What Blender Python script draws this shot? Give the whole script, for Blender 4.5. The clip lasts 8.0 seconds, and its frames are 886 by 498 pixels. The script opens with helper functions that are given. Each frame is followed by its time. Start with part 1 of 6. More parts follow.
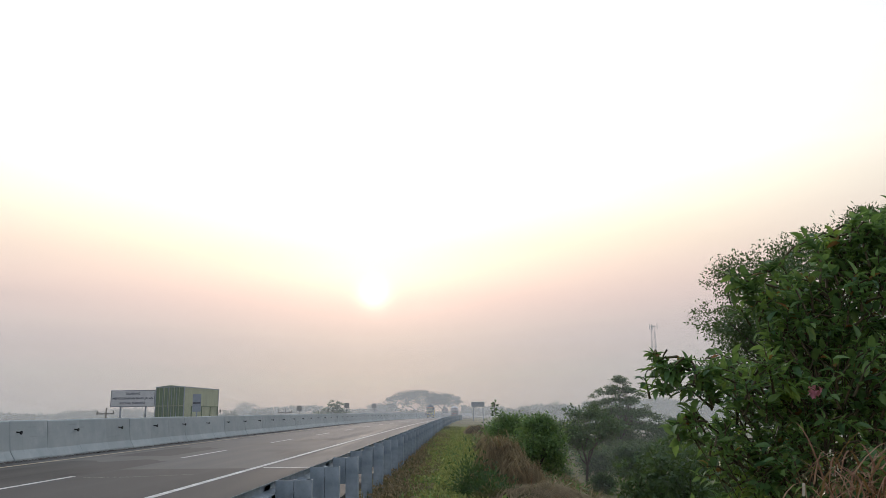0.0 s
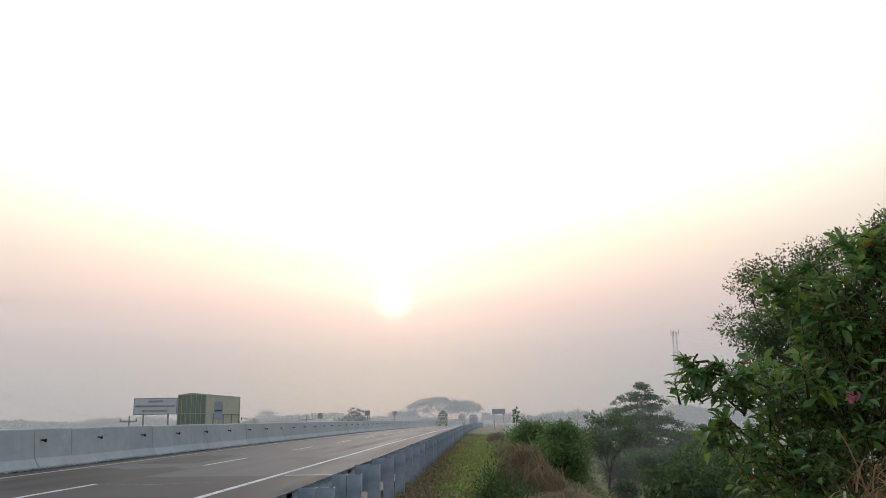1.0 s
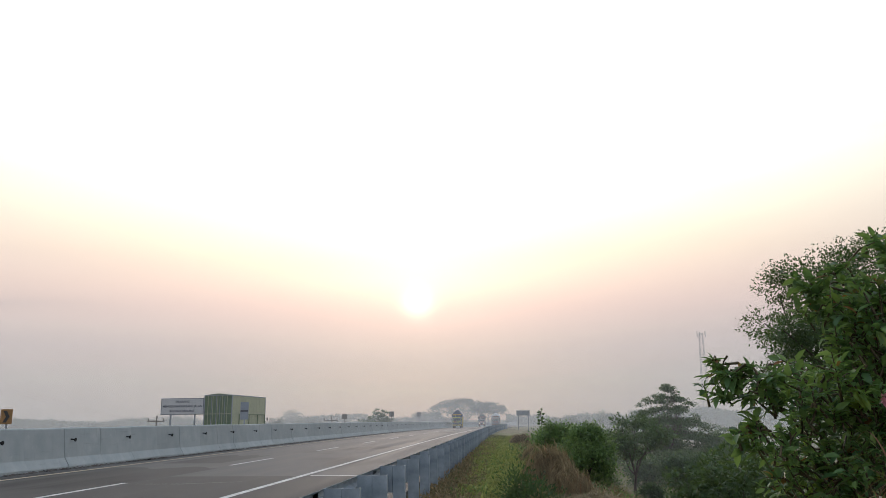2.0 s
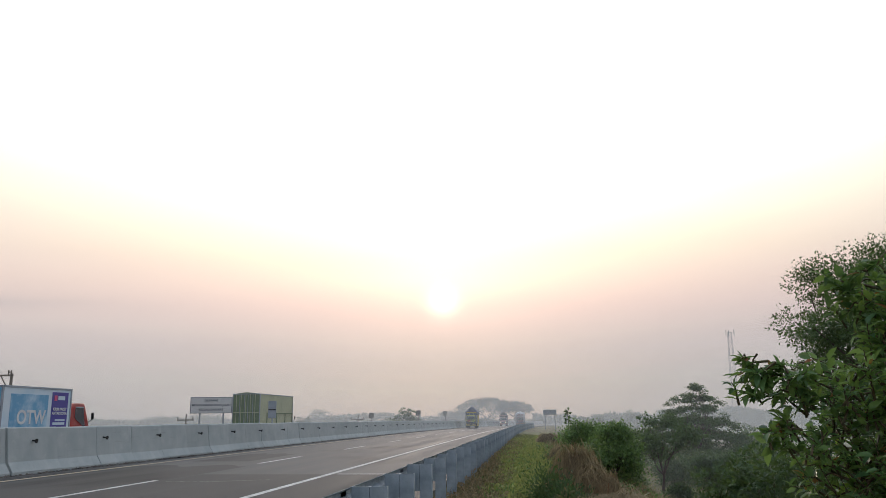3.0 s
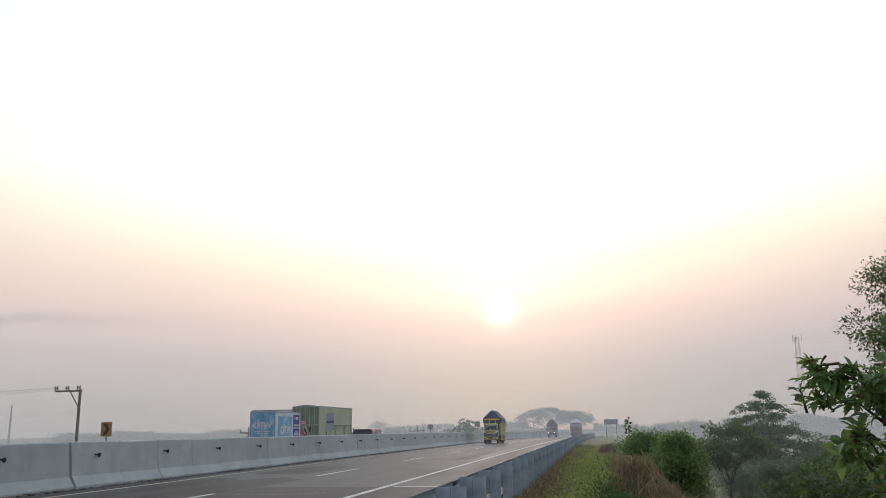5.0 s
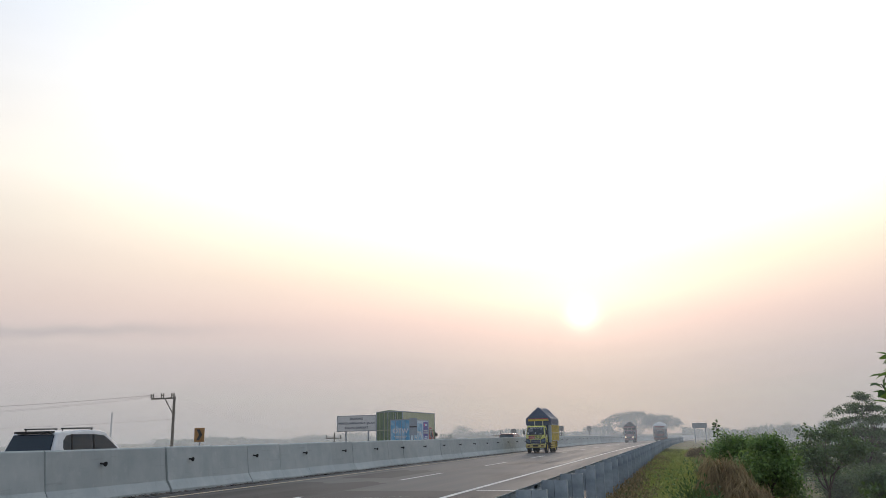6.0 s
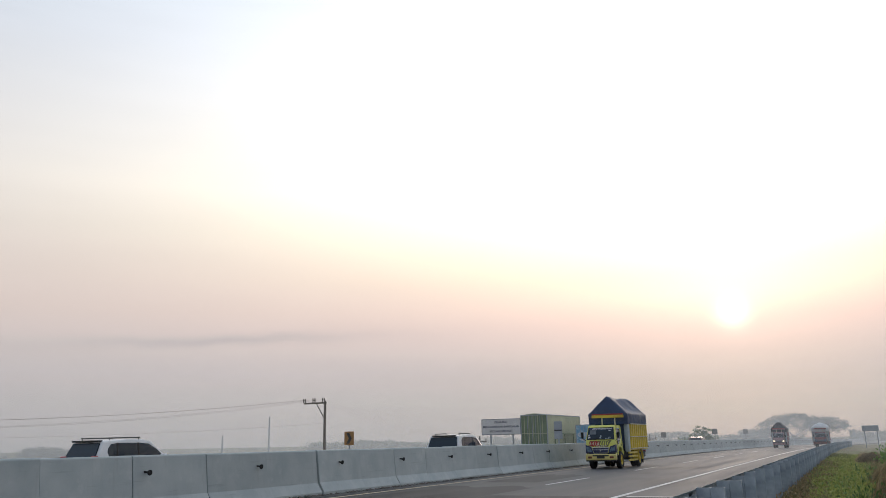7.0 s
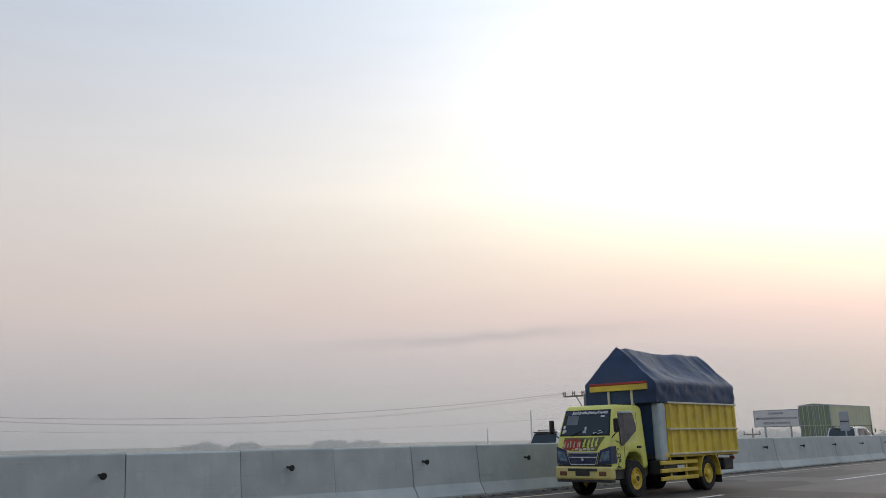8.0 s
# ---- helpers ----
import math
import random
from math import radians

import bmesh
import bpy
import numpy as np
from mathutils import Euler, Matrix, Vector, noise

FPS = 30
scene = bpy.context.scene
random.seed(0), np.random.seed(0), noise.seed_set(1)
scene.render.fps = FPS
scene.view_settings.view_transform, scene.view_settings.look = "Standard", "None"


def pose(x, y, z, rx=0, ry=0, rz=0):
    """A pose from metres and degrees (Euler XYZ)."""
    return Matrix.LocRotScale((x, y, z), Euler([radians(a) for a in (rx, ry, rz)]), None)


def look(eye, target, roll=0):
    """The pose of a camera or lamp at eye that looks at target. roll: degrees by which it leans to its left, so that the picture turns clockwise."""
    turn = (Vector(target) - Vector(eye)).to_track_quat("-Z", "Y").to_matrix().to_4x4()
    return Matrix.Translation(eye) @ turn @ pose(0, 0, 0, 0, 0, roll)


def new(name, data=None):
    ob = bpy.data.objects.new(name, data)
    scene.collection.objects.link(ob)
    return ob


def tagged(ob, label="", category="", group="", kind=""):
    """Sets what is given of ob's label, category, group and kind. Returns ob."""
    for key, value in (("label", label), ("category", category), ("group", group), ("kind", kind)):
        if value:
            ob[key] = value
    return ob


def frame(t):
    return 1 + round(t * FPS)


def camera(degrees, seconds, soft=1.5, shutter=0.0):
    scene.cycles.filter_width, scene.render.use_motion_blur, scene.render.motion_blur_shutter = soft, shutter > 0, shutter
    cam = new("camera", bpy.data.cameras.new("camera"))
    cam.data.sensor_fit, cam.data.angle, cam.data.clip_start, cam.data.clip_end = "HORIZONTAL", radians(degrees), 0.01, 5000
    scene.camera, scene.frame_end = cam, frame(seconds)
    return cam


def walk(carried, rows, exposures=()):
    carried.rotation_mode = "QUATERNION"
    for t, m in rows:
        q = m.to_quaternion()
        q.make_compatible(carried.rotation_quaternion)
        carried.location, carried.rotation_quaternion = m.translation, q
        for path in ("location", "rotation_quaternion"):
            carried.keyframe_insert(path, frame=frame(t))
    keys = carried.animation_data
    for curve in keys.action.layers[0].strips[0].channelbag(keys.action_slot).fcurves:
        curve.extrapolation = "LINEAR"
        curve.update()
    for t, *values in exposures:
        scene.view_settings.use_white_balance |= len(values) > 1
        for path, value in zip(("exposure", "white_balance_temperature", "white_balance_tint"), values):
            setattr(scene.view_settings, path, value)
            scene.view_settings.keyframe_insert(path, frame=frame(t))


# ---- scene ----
# Camera: hand-held on the verge of a toll road, turning from the sunrise to the passing truck.
# seconds, eye x y z, yaw, pitch, roll
PATH = [
    (0.0, 0.000, 0.000, 1.374, 1.17, 11.36, -0.72),
    (0.5, -0.014, 0.054, 1.370, 1.57, 11.68, -1.00),
    (1.0, -0.023, 0.067, 1.370, 2.58, 11.88, -0.82),
    (1.5, -0.030, 0.076, 1.372, 3.46, 12.00, -0.65),
    (3.0, -0.040, 0.061, 1.366, 6.19, 11.94, -0.46),
    (3.5, -0.038, 0.056, 1.368, 7.04, 12.12, -0.48),
    (4.0, -0.030, 0.171, 1.373, 7.74, 12.40, -0.62),
    (5.5, 0.074, 0.350, 1.360, 12.67, 12.96, -1.07),
    (6.0, 0.095, 0.291, 1.344, 16.03, 13.18, -1.17),
    (6.5, 0.077, 0.382, 1.347, 20.15, 13.46, -1.21),
    (7.0, 0.048, 0.529, 1.359, 26.15, 13.60, -1.12),
    (7.5, 0.108, 0.451, 1.361, 34.17, 13.54, -1.31),
    (8.0, 0.056, 0.407, 1.320, 44.27, 13.48, -1.08),
]
cam = camera(57.97, 8.0, soft=0.75)
walk(cam, [(t, pose(x, y, z, 90 + p, 0, yaw) @ pose(0, 0, 0, 0, 0, r)) for t, x, y, z, yaw, p, r in PATH])

# ---------------------------------------------------------------- light
SUN_AZ, SUN_EL = -6.2, 8.2          # degrees right of the road's direction, degrees up
SUN_DIR = Vector((math.sin(radians(SUN_AZ)) * math.cos(radians(SUN_EL)),
                  math.cos(radians(SUN_AZ)) * math.cos(radians(SUN_EL)), math.sin(radians(SUN_EL))))


class Nodes:
    """Short hand for building a node tree."""

    def __init__(self, tree):
        self.tree = tree
        tree.nodes.clear()

    def add(self, kind, **inputs):
        n = self.tree.nodes.new(kind)
        for key, value in inputs.items():
            if key in ("operation", "blend_type", "data_type", "noise_dimensions", "sky_type", "sun_disc", "feature",
                       "sun_elevation", "sun_rotation", "dust_density", "air_density", "altitude", "ozone_density"):
                if key == "operation":
                    n.operation = value
                elif key == "blend_type":
                    n.blend_type = value
                elif key == "data_type":
                    n.data_type = value
                elif key == "sky_type":
                    n.sky_type = value
                elif key == "sun_disc":
                    n.sun_disc = value
                elif key == "sun_elevation":
                    n.sun_elevation = value
                elif key == "sun_rotation":
                    n.sun_rotation = value
                elif key == "dust_density":
                    n.dust_density = value
                elif key == "air_density":
                    n.air_density = value
                elif key == "feature":
                    n.feature = value
            else:
                k = int(key[1:]) if key[0] == "i" and key[1:].isdigit() else key.replace("_", " ")
                if isinstance(value, bpy.types.NodeSocket):
                    self.tree.links.new(value, n.inputs[k])
                else:
                    n.inputs[k].default_value = value
        return n

    def math(self, op, a, b=0.0):
        return self.add("ShaderNodeMath", operation=op, i0=a, i1=b).outputs[0]

    def mix(self, fac, a, b, blend="MIX"):
        n = self.add("ShaderNodeMix", data_type="RGBA", blend_type=blend)
        for k, v in ((0, fac), (6, a), (7, b)):
            if isinstance(v, bpy.types.NodeSocket):
                self.tree.links.new(v, n.inputs[k])
            else:
                n.inputs[k].default_value = v if k == 0 else (*v, 1)[:4]
        return n.outputs[2]

    def ramp(self, fac, stops):
        n = self.add("ShaderNodeValToRGB", Fac=fac)
        el = n.color_ramp.elements
        while len(el) < len(stops):
            el.new(0.5)
        for e, (p, c) in zip(el, stops):
            e.position = p
            e.color = (*c, 1) if not isinstance(c, (int, float)) else (c, c, c, 1)
        return n.outputs[0]


def build_world():
    """Hazy sunrise: a sky texture, a grey-blue veil of haze and the broad glow round the low sun."""
    world = bpy.data.worlds.new("hazy_sunrise")
    scene.world = world
    world.use_nodes = True
    k = Nodes(world.node_tree)
    sky = k.add("ShaderNodeTexSky", sky_type="NISHITA", sun_disc=False, sun_elevation=radians(SUN_EL),
                sun_rotation=radians(SUN_AZ), dust_density=1.0)
    way = k.add("ShaderNodeTexCoord").outputs["Generated"]
    unit = k.add("ShaderNodeVectorMath", operation="NORMALIZE", i0=way).outputs[0]
    xyz = k.add("ShaderNodeSeparateXYZ", i0=unit)
    height = k.math("MAXIMUM", xyz.outputs[2], 0.0)
    elev = k.math("ARCSINE", height)
    dot = k.add("ShaderNodeVectorMath", operation="DOT_PRODUCT", i0=unit, i1=SUN_DIR).outputs["Value"]
    theta = k.math("ARCCOSINE", k.math("MINIMUM", dot, 0.99999))
    # thin uneven streaks of cloud in the haze
    sp = k.add("ShaderNodeMapping", Vector=unit, Scale=(3, 3, 26))
    streak = k.add("ShaderNodeTexNoise", Vector=sp.outputs[0], Scale=1.6, Detail=4.0).outputs[0]
    streak = k.ramp(streak, [(0.30, 0.975), (0.55, 1.0)])
    # haze veil, grey at the horizon, palest a little above it and bluish higher up
    veil = k.ramp(k.math("DIVIDE", elev, 1.57), [(0.0, (0.485, 0.470, 0.492)), (0.06, (0.495, 0.466, 0.482)), (0.10, (0.555, 0.50, 0.49)), (0.19, (0.565, 0.55, 0.57)), (0.38, (0.38, 0.48, 0.61)), (0.6, (0.44, 0.54, 0.68)), (1.0, (0.60, 0.70, 0.85))])
    # the haze is thinner and rosier away over the far carriageway
    rosy = k.ramp(k.math("MULTIPLY", xyz.outputs[0], -1.0), [(0.15, (1.0, 1.0, 1.0)), (0.62, (1.19, 1.14, 1.10))])
    veil = k.mix(k.ramp(k.math("DIVIDE", elev, 1.57), [(0.10, 1.0), (0.20, 0.25)]), veil, k.mix(1.0, veil, rosy, "MULTIPLY"))
    # one long faint streak of grey cloud
    az = k.math("MULTIPLY", k.math("ADD", k.math("ARCTAN2", xyz.outputs[0], xyz.outputs[1]), 0.72), 1.0 / 0.19)
    wave = k.add("ShaderNodeTexNoise", Vector=unit, Scale=14.0, Detail=3.0).outputs[0]
    up = k.math("MULTIPLY", k.math("ADD", elev, k.math("ADD", k.math("MULTIPLY", az, -0.006), k.math("MULTIPLY", wave, -0.02))), 1.0)
    up = k.math("MULTIPLY", k.math("ADD", up, -0.114), 1.0 / 0.0065)
    bank = k.math("EXPONENT", k.math("MULTIPLY", k.math("ADD", k.math("MULTIPLY", az, az), k.math("MULTIPLY", up, up)), -1.0))
    veil = k.mix(k.math("MULTIPLY", bank, 0.55), veil, (0.36, 0.37, 0.40))
    # broad glow, dimmed in the thick air near the horizon
    spread = k.math("MULTIPLY", theta, 1.0 / radians(27.1))
    broad = k.math("EXPONENT", k.math("MULTIPLY", k.math("POWER", spread, 1.25), -1.0))
    clear = k.math("MINIMUM", k.math("POWER", k.math("MULTIPLY", height, 1.0 / 0.30), 2.0), 1.0)
    broad = k.math("MULTIPLY", k.math("MULTIPLY", broad, clear), GLOW_BROAD)
    lift = k.math("MINIMUM", k.math("POWER", k.math("MULTIPLY", height, 1.0 / 0.165), 4.5), 1.0)
    core = k.math("MULTIPLY", k.math("MULTIPLY", k.math("EXPONENT", k.math("MULTIPLY", theta, -11.5)), GLOW_CORE), lift)
    disc = k.math("MULTIPLY", k.math("EXPONENT", k.math("MULTIPLY", k.math("MULTIPLY", theta, theta), -3800.0)), 1.5)
    glow = k.math("ADD", broad, k.math("ADD", core, disc))
    warm = k.ramp(k.math("DIVIDE", elev, 1.57), [(0.0, (1.0, 0.60, 0.60)), (0.05, (1.0, 0.53, 0.47)), (0.085, (1.0, 0.52, 0.38)), (0.125, (1.0, 0.70, 0.38)), (0.16, (1.0, 0.84, 0.50)), (0.22, (1.0, 0.91, 0.70)), (0.30, (0.97, 0.94, 0.89))])
    tint = k.mix(1.0, warm, glow, "MULTIPLY")
    total = k.mix(1.0, veil, tint, "ADD")
    total = k.mix(1.0, total, streak, "MULTIPLY")
    haze = k.add("ShaderNodeBackground", Color=total, Strength=1.0)
    air = k.add("ShaderNodeBackground", Color=sky.outputs[0], Strength=0.006)
    both = k.add("ShaderNodeAddShader", i0=haze.outputs[0], i1=air.outputs[0])
    k.add("ShaderNodeOutputWorld", Surface=both.outputs[0])


GLOW_BROAD, GLOW_CORE = 2.3, 0.66
build_world()
sun = new("sun", bpy.data.lights.new("sun", "SUN"))
sun.data.energy, sun.data.angle, sun.data.color = 0.5, radians(10.0), (1.0, 0.82, 0.69)
sun.matrix_basis = look((0, 0, 60), Vector((0, 0, 60)) - SUN_DIR)
scene.view_settings.exposure = 0.0


# ---------------------------------------------------------------- materials
def material(name, build):
    m = bpy.data.materials.new(name)
    m.use_nodes = True
    k = Nodes(m.node_tree)
    surface = build(k)
    k.add("ShaderNodeOutputMaterial", Surface=surface)
    return m


def noise_at(k, scale, detail=4.0, stretch=None, space="Object", rough=0.55):
    co = k.add("ShaderNodeTexCoord").outputs[space]
    if stretch:
        co = k.add("ShaderNodeMapping", Vector=co, Scale=stretch).outputs[0]
    return k.add("ShaderNodeTexNoise", Vector=co, Scale=scale, Detail=detail, Roughness=rough).outputs[0]


def rnd(k, island=False):
    if island:
        return k.add("ShaderNodeNewGeometry").outputs["Random Per Island"]
    return k.add("ShaderNodeObjectInfo").outputs["Random"]


def bump(k, height, strength=0.3, distance=0.01):
    return k.add("ShaderNodeBump", Height=height, Strength=strength, Distance=distance).outputs[0]


def worn(name, base, worn_to, rough=0.6, metal=0.0, scale=6.0, grain=60.0, relief=0.2, spread=(0.35, 0.7), stretch=None, jitter=0.0):
    """A solid surface with patches at one scale and grain at another."""

    def build(k):
        big = noise_at(k, scale, 5.0, stretch)
        fine = noise_at(k, grain, 3.0)
        c = k.mix(k.ramp(big, [(spread[0], 0.0), (spread[1], 1.0)]), base, worn_to)
        c = k.mix(0.22, c, k.mix(fine, (0.3, 0.3, 0.3), (0.75, 0.75, 0.75)), "OVERLAY")
        if jitter:
            c = k.mix(jitter, c, k.ramp(rnd(k), [(0.0, 0.25), (1.0, 0.75)]), "OVERLAY")
        r = k.ramp(big, [(0.2, max(rough - 0.1, 0.05)), (0.8, min(rough + 0.15, 1.0))])
        return k.add("ShaderNodeBsdfPrincipled", Base_Color=c, Roughness=r, Metallic=metal,
                     Normal=bump(k, fine, relief, 0.004)).outputs[0]

    return material(name, build)


def leafy(name, dark, light, odd=None, gloss=0.45, through_light=0.3, fresh=None):
    """Leaves: colour differs leaf by leaf, some light passes through."""

    def build(k):
        r = rnd(k, True)
        c = k.mix(r, dark, light)
        if odd:
            c = k.mix(k.ramp(r, [(0.975, 0.0), (0.985, 1.0)]), c, odd)
        if fresh:
            c = k.mix(k.ramp(noise_at(k, 3.4, 2.0), [(0.60, 0.0), (0.68, 1.0)]), c, k.mix(r, light, fresh))
        big = noise_at(k, 1.3, 3.0)
        c = k.mix(0.35, c, k.ramp(big, [(0.3, 0.25), (0.7, 0.75)]), "OVERLAY")
        p = k.add("ShaderNodeBsdfPrincipled", Base_Color=c, Roughness=gloss)
        t = k.add("ShaderNodeBsdfTranslucent", Color=k.mix(0.5, c, (0.16, 0.22, 0.03)))
        return k.add("ShaderNodeMixShader", i0=through_light, i1=p.outputs[0], i2=t.outputs[0]).outputs[0]

    return material(name, build)


def asphalt_build(k, shade=1.0):
    co = k.add("ShaderNodeTexCoord").outputs["Object"]
    streak = k.add("ShaderNodeTexNoise", Vector=k.add("ShaderNodeMapping", Vector=co, Scale=(1.6, 0.035, 1)).outputs[0], Scale=1.0, Detail=5.0).outputs[0]
    patch = k.add("ShaderNodeTexNoise", Vector=k.add("ShaderNodeMapping", Vector=co, Scale=(0.22, 0.09, 1)).outputs[0], Scale=1.0, Detail=3.0).outputs[0]
    grain = k.add("ShaderNodeTexNoise", Vector=co, Scale=90.0, Detail=2.0).outputs[0]
    c = k.mix(k.ramp(streak, [(0.3, 0.0), (0.75, 1.0)]), (0.078 * shade, 0.077 * shade, 0.080 * shade), (0.165 * shade, 0.155 * shade, 0.148 * shade))
    c = k.mix(k.ramp(patch, [(0.56, 0.0), (0.66, 1.0)]), c, (0.07 * shade, 0.066 * shade, 0.066 * shade))
    c = k.mix(0.3, c, k.mix(grain, (0.2, 0.2, 0.2), (0.8, 0.8, 0.8)), "OVERLAY")
    return k.add("ShaderNodeBsdfPrincipled", Base_Color=c, Roughness=k.ramp(streak, [(0.3, 0.66), (0.7, 0.88)]), Specular_IOR_Level=0.28,
                 Normal=bump(k, grain, 0.25, 0.004)).outputs[0]


def ground_build(k):
    co = k.add("ShaderNodeTexCoord").outputs["Object"]
    big = k.add("ShaderNodeTexNoise", Vector=co, Scale=0.06, Detail=5.0).outputs[0]
    mid = k.add("ShaderNodeTexNoise", Vector=co, Scale=0.9, Detail=5.0).outputs[0]
    fine = k.add("ShaderNodeTexNoise", Vector=co, Scale=24.0, Detail=4.0).outputs[0]
    c = k.mix(k.ramp(big, [(0.4, 0.0), (0.6, 1.0)]), (0.14, 0.15, 0.05), (0.18, 0.145, 0.075))
    c = k.mix(k.ramp(mid, [(0.45, 0.0), (0.7, 1.0)]), c, (0.22, 0.165, 0.10))
    c = k.mix(0.5, c, k.mix(fine, (0.15, 0.15, 0.15), (0.85, 0.85, 0.85)), "OVERLAY")
    return k.add("ShaderNodeBsdfPrincipled", Base_Color=c, Roughness=0.95, Normal=bump(k, fine, 0.8, 0.05)).outputs[0]


def concrete_build(k):
    co = k.add("ShaderNodeTexCoord").outputs["Object"]
    r = rnd(k)
    shift = k.add("ShaderNodeVectorMath", operation="SCALE", i0=(7.0, 31.0, 3.0))
    k.tree.links.new(r, shift.inputs[3])
    co = k.add("ShaderNodeVectorMath", operation="ADD", i0=co, i1=shift.outputs[0]).outputs[0]
    big = k.add("ShaderNodeTexNoise", Vector=co, Scale=1.7, Detail=6.0).outputs[0]
    run = k.add("ShaderNodeTexNoise", Vector=k.add("ShaderNodeMapping", Vector=co, Scale=(9, 9, 0.7)).outputs[0], Scale=1.0, Detail=3.0).outputs[0]
    fine = k.add("ShaderNodeTexNoise", Vector=co, Scale=55.0, Detail=3.0).outputs[0]
    c = k.mix(k.ramp(big, [(0.3, 0.0), (0.75, 1.0)]), (0.345, 0.385, 0.39), (0.445, 0.475, 0.47))
    c = k.mix(k.math("MULTIPLY", k.ramp(run, [(0.58, 0.0), (0.75, 1.0)]), 0.22), c, (0.25, 0.25, 0.24))
    slant = k.add("ShaderNodeMapping", Vector=co, Rotation=(0.32, 0, 0), Scale=(1, 0.55, 9)).outputs[0]
    scuff = k.add("ShaderNodeTexNoise", Vector=slant, Scale=1.3, Detail=7.0, Roughness=0.7).outputs[0]
    c = k.mix(k.math("MULTIPLY", k.ramp(scuff, [(0.60, 0.0), (0.68, 1.0)]), 0.30), c, (0.20, 0.21, 0.21))
    chalk = k.add("ShaderNodeTexNoise", Vector=co, Scale=3.1, Detail=8.0, Roughness=0.7).outputs[0]
    c = k.mix(k.math("MULTIPLY", k.ramp(chalk, [(0.56, 0.0), (0.66, 1.0)]), 0.35), c, (0.52, 0.54, 0.53))
    c = k.mix(0.10, c, k.ramp(r, [(0.0, 0.2), (1.0, 0.8)]), "OVERLAY")
    c = k.mix(0.2, c, k.mix(fine, (0.25, 0.25, 0.25), (0.75, 0.75, 0.75)), "OVERLAY")
    return k.add("ShaderNodeBsdfPrincipled", Base_Color=c, Roughness=0.85, Normal=bump(k, fine, 0.3, 0.006)).outputs[0]


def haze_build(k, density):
    """Stand-in sheet for haze: lets most light pass, scatters the rest; thinner with height."""
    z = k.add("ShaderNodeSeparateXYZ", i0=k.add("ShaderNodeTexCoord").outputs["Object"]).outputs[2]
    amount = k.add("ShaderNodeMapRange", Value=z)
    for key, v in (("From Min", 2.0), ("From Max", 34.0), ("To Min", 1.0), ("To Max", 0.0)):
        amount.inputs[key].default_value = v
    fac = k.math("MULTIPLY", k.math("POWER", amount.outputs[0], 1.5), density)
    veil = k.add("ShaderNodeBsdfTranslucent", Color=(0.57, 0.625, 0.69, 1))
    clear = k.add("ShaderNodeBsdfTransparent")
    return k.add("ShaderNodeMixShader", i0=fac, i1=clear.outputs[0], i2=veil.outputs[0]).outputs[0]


def glass_build(k):
    return k.add("ShaderNodeBsdfPrincipled", Base_Color=(0.012, 0.024, 0.038, 1), Roughness=0.04, Specular_IOR_Level=0.38).outputs[0]


def lamp_glow_build(k):
    return k.add("ShaderNodeEmission", Color=(1.0, 0.86, 0.62, 1), Strength=1.3).outputs[0]


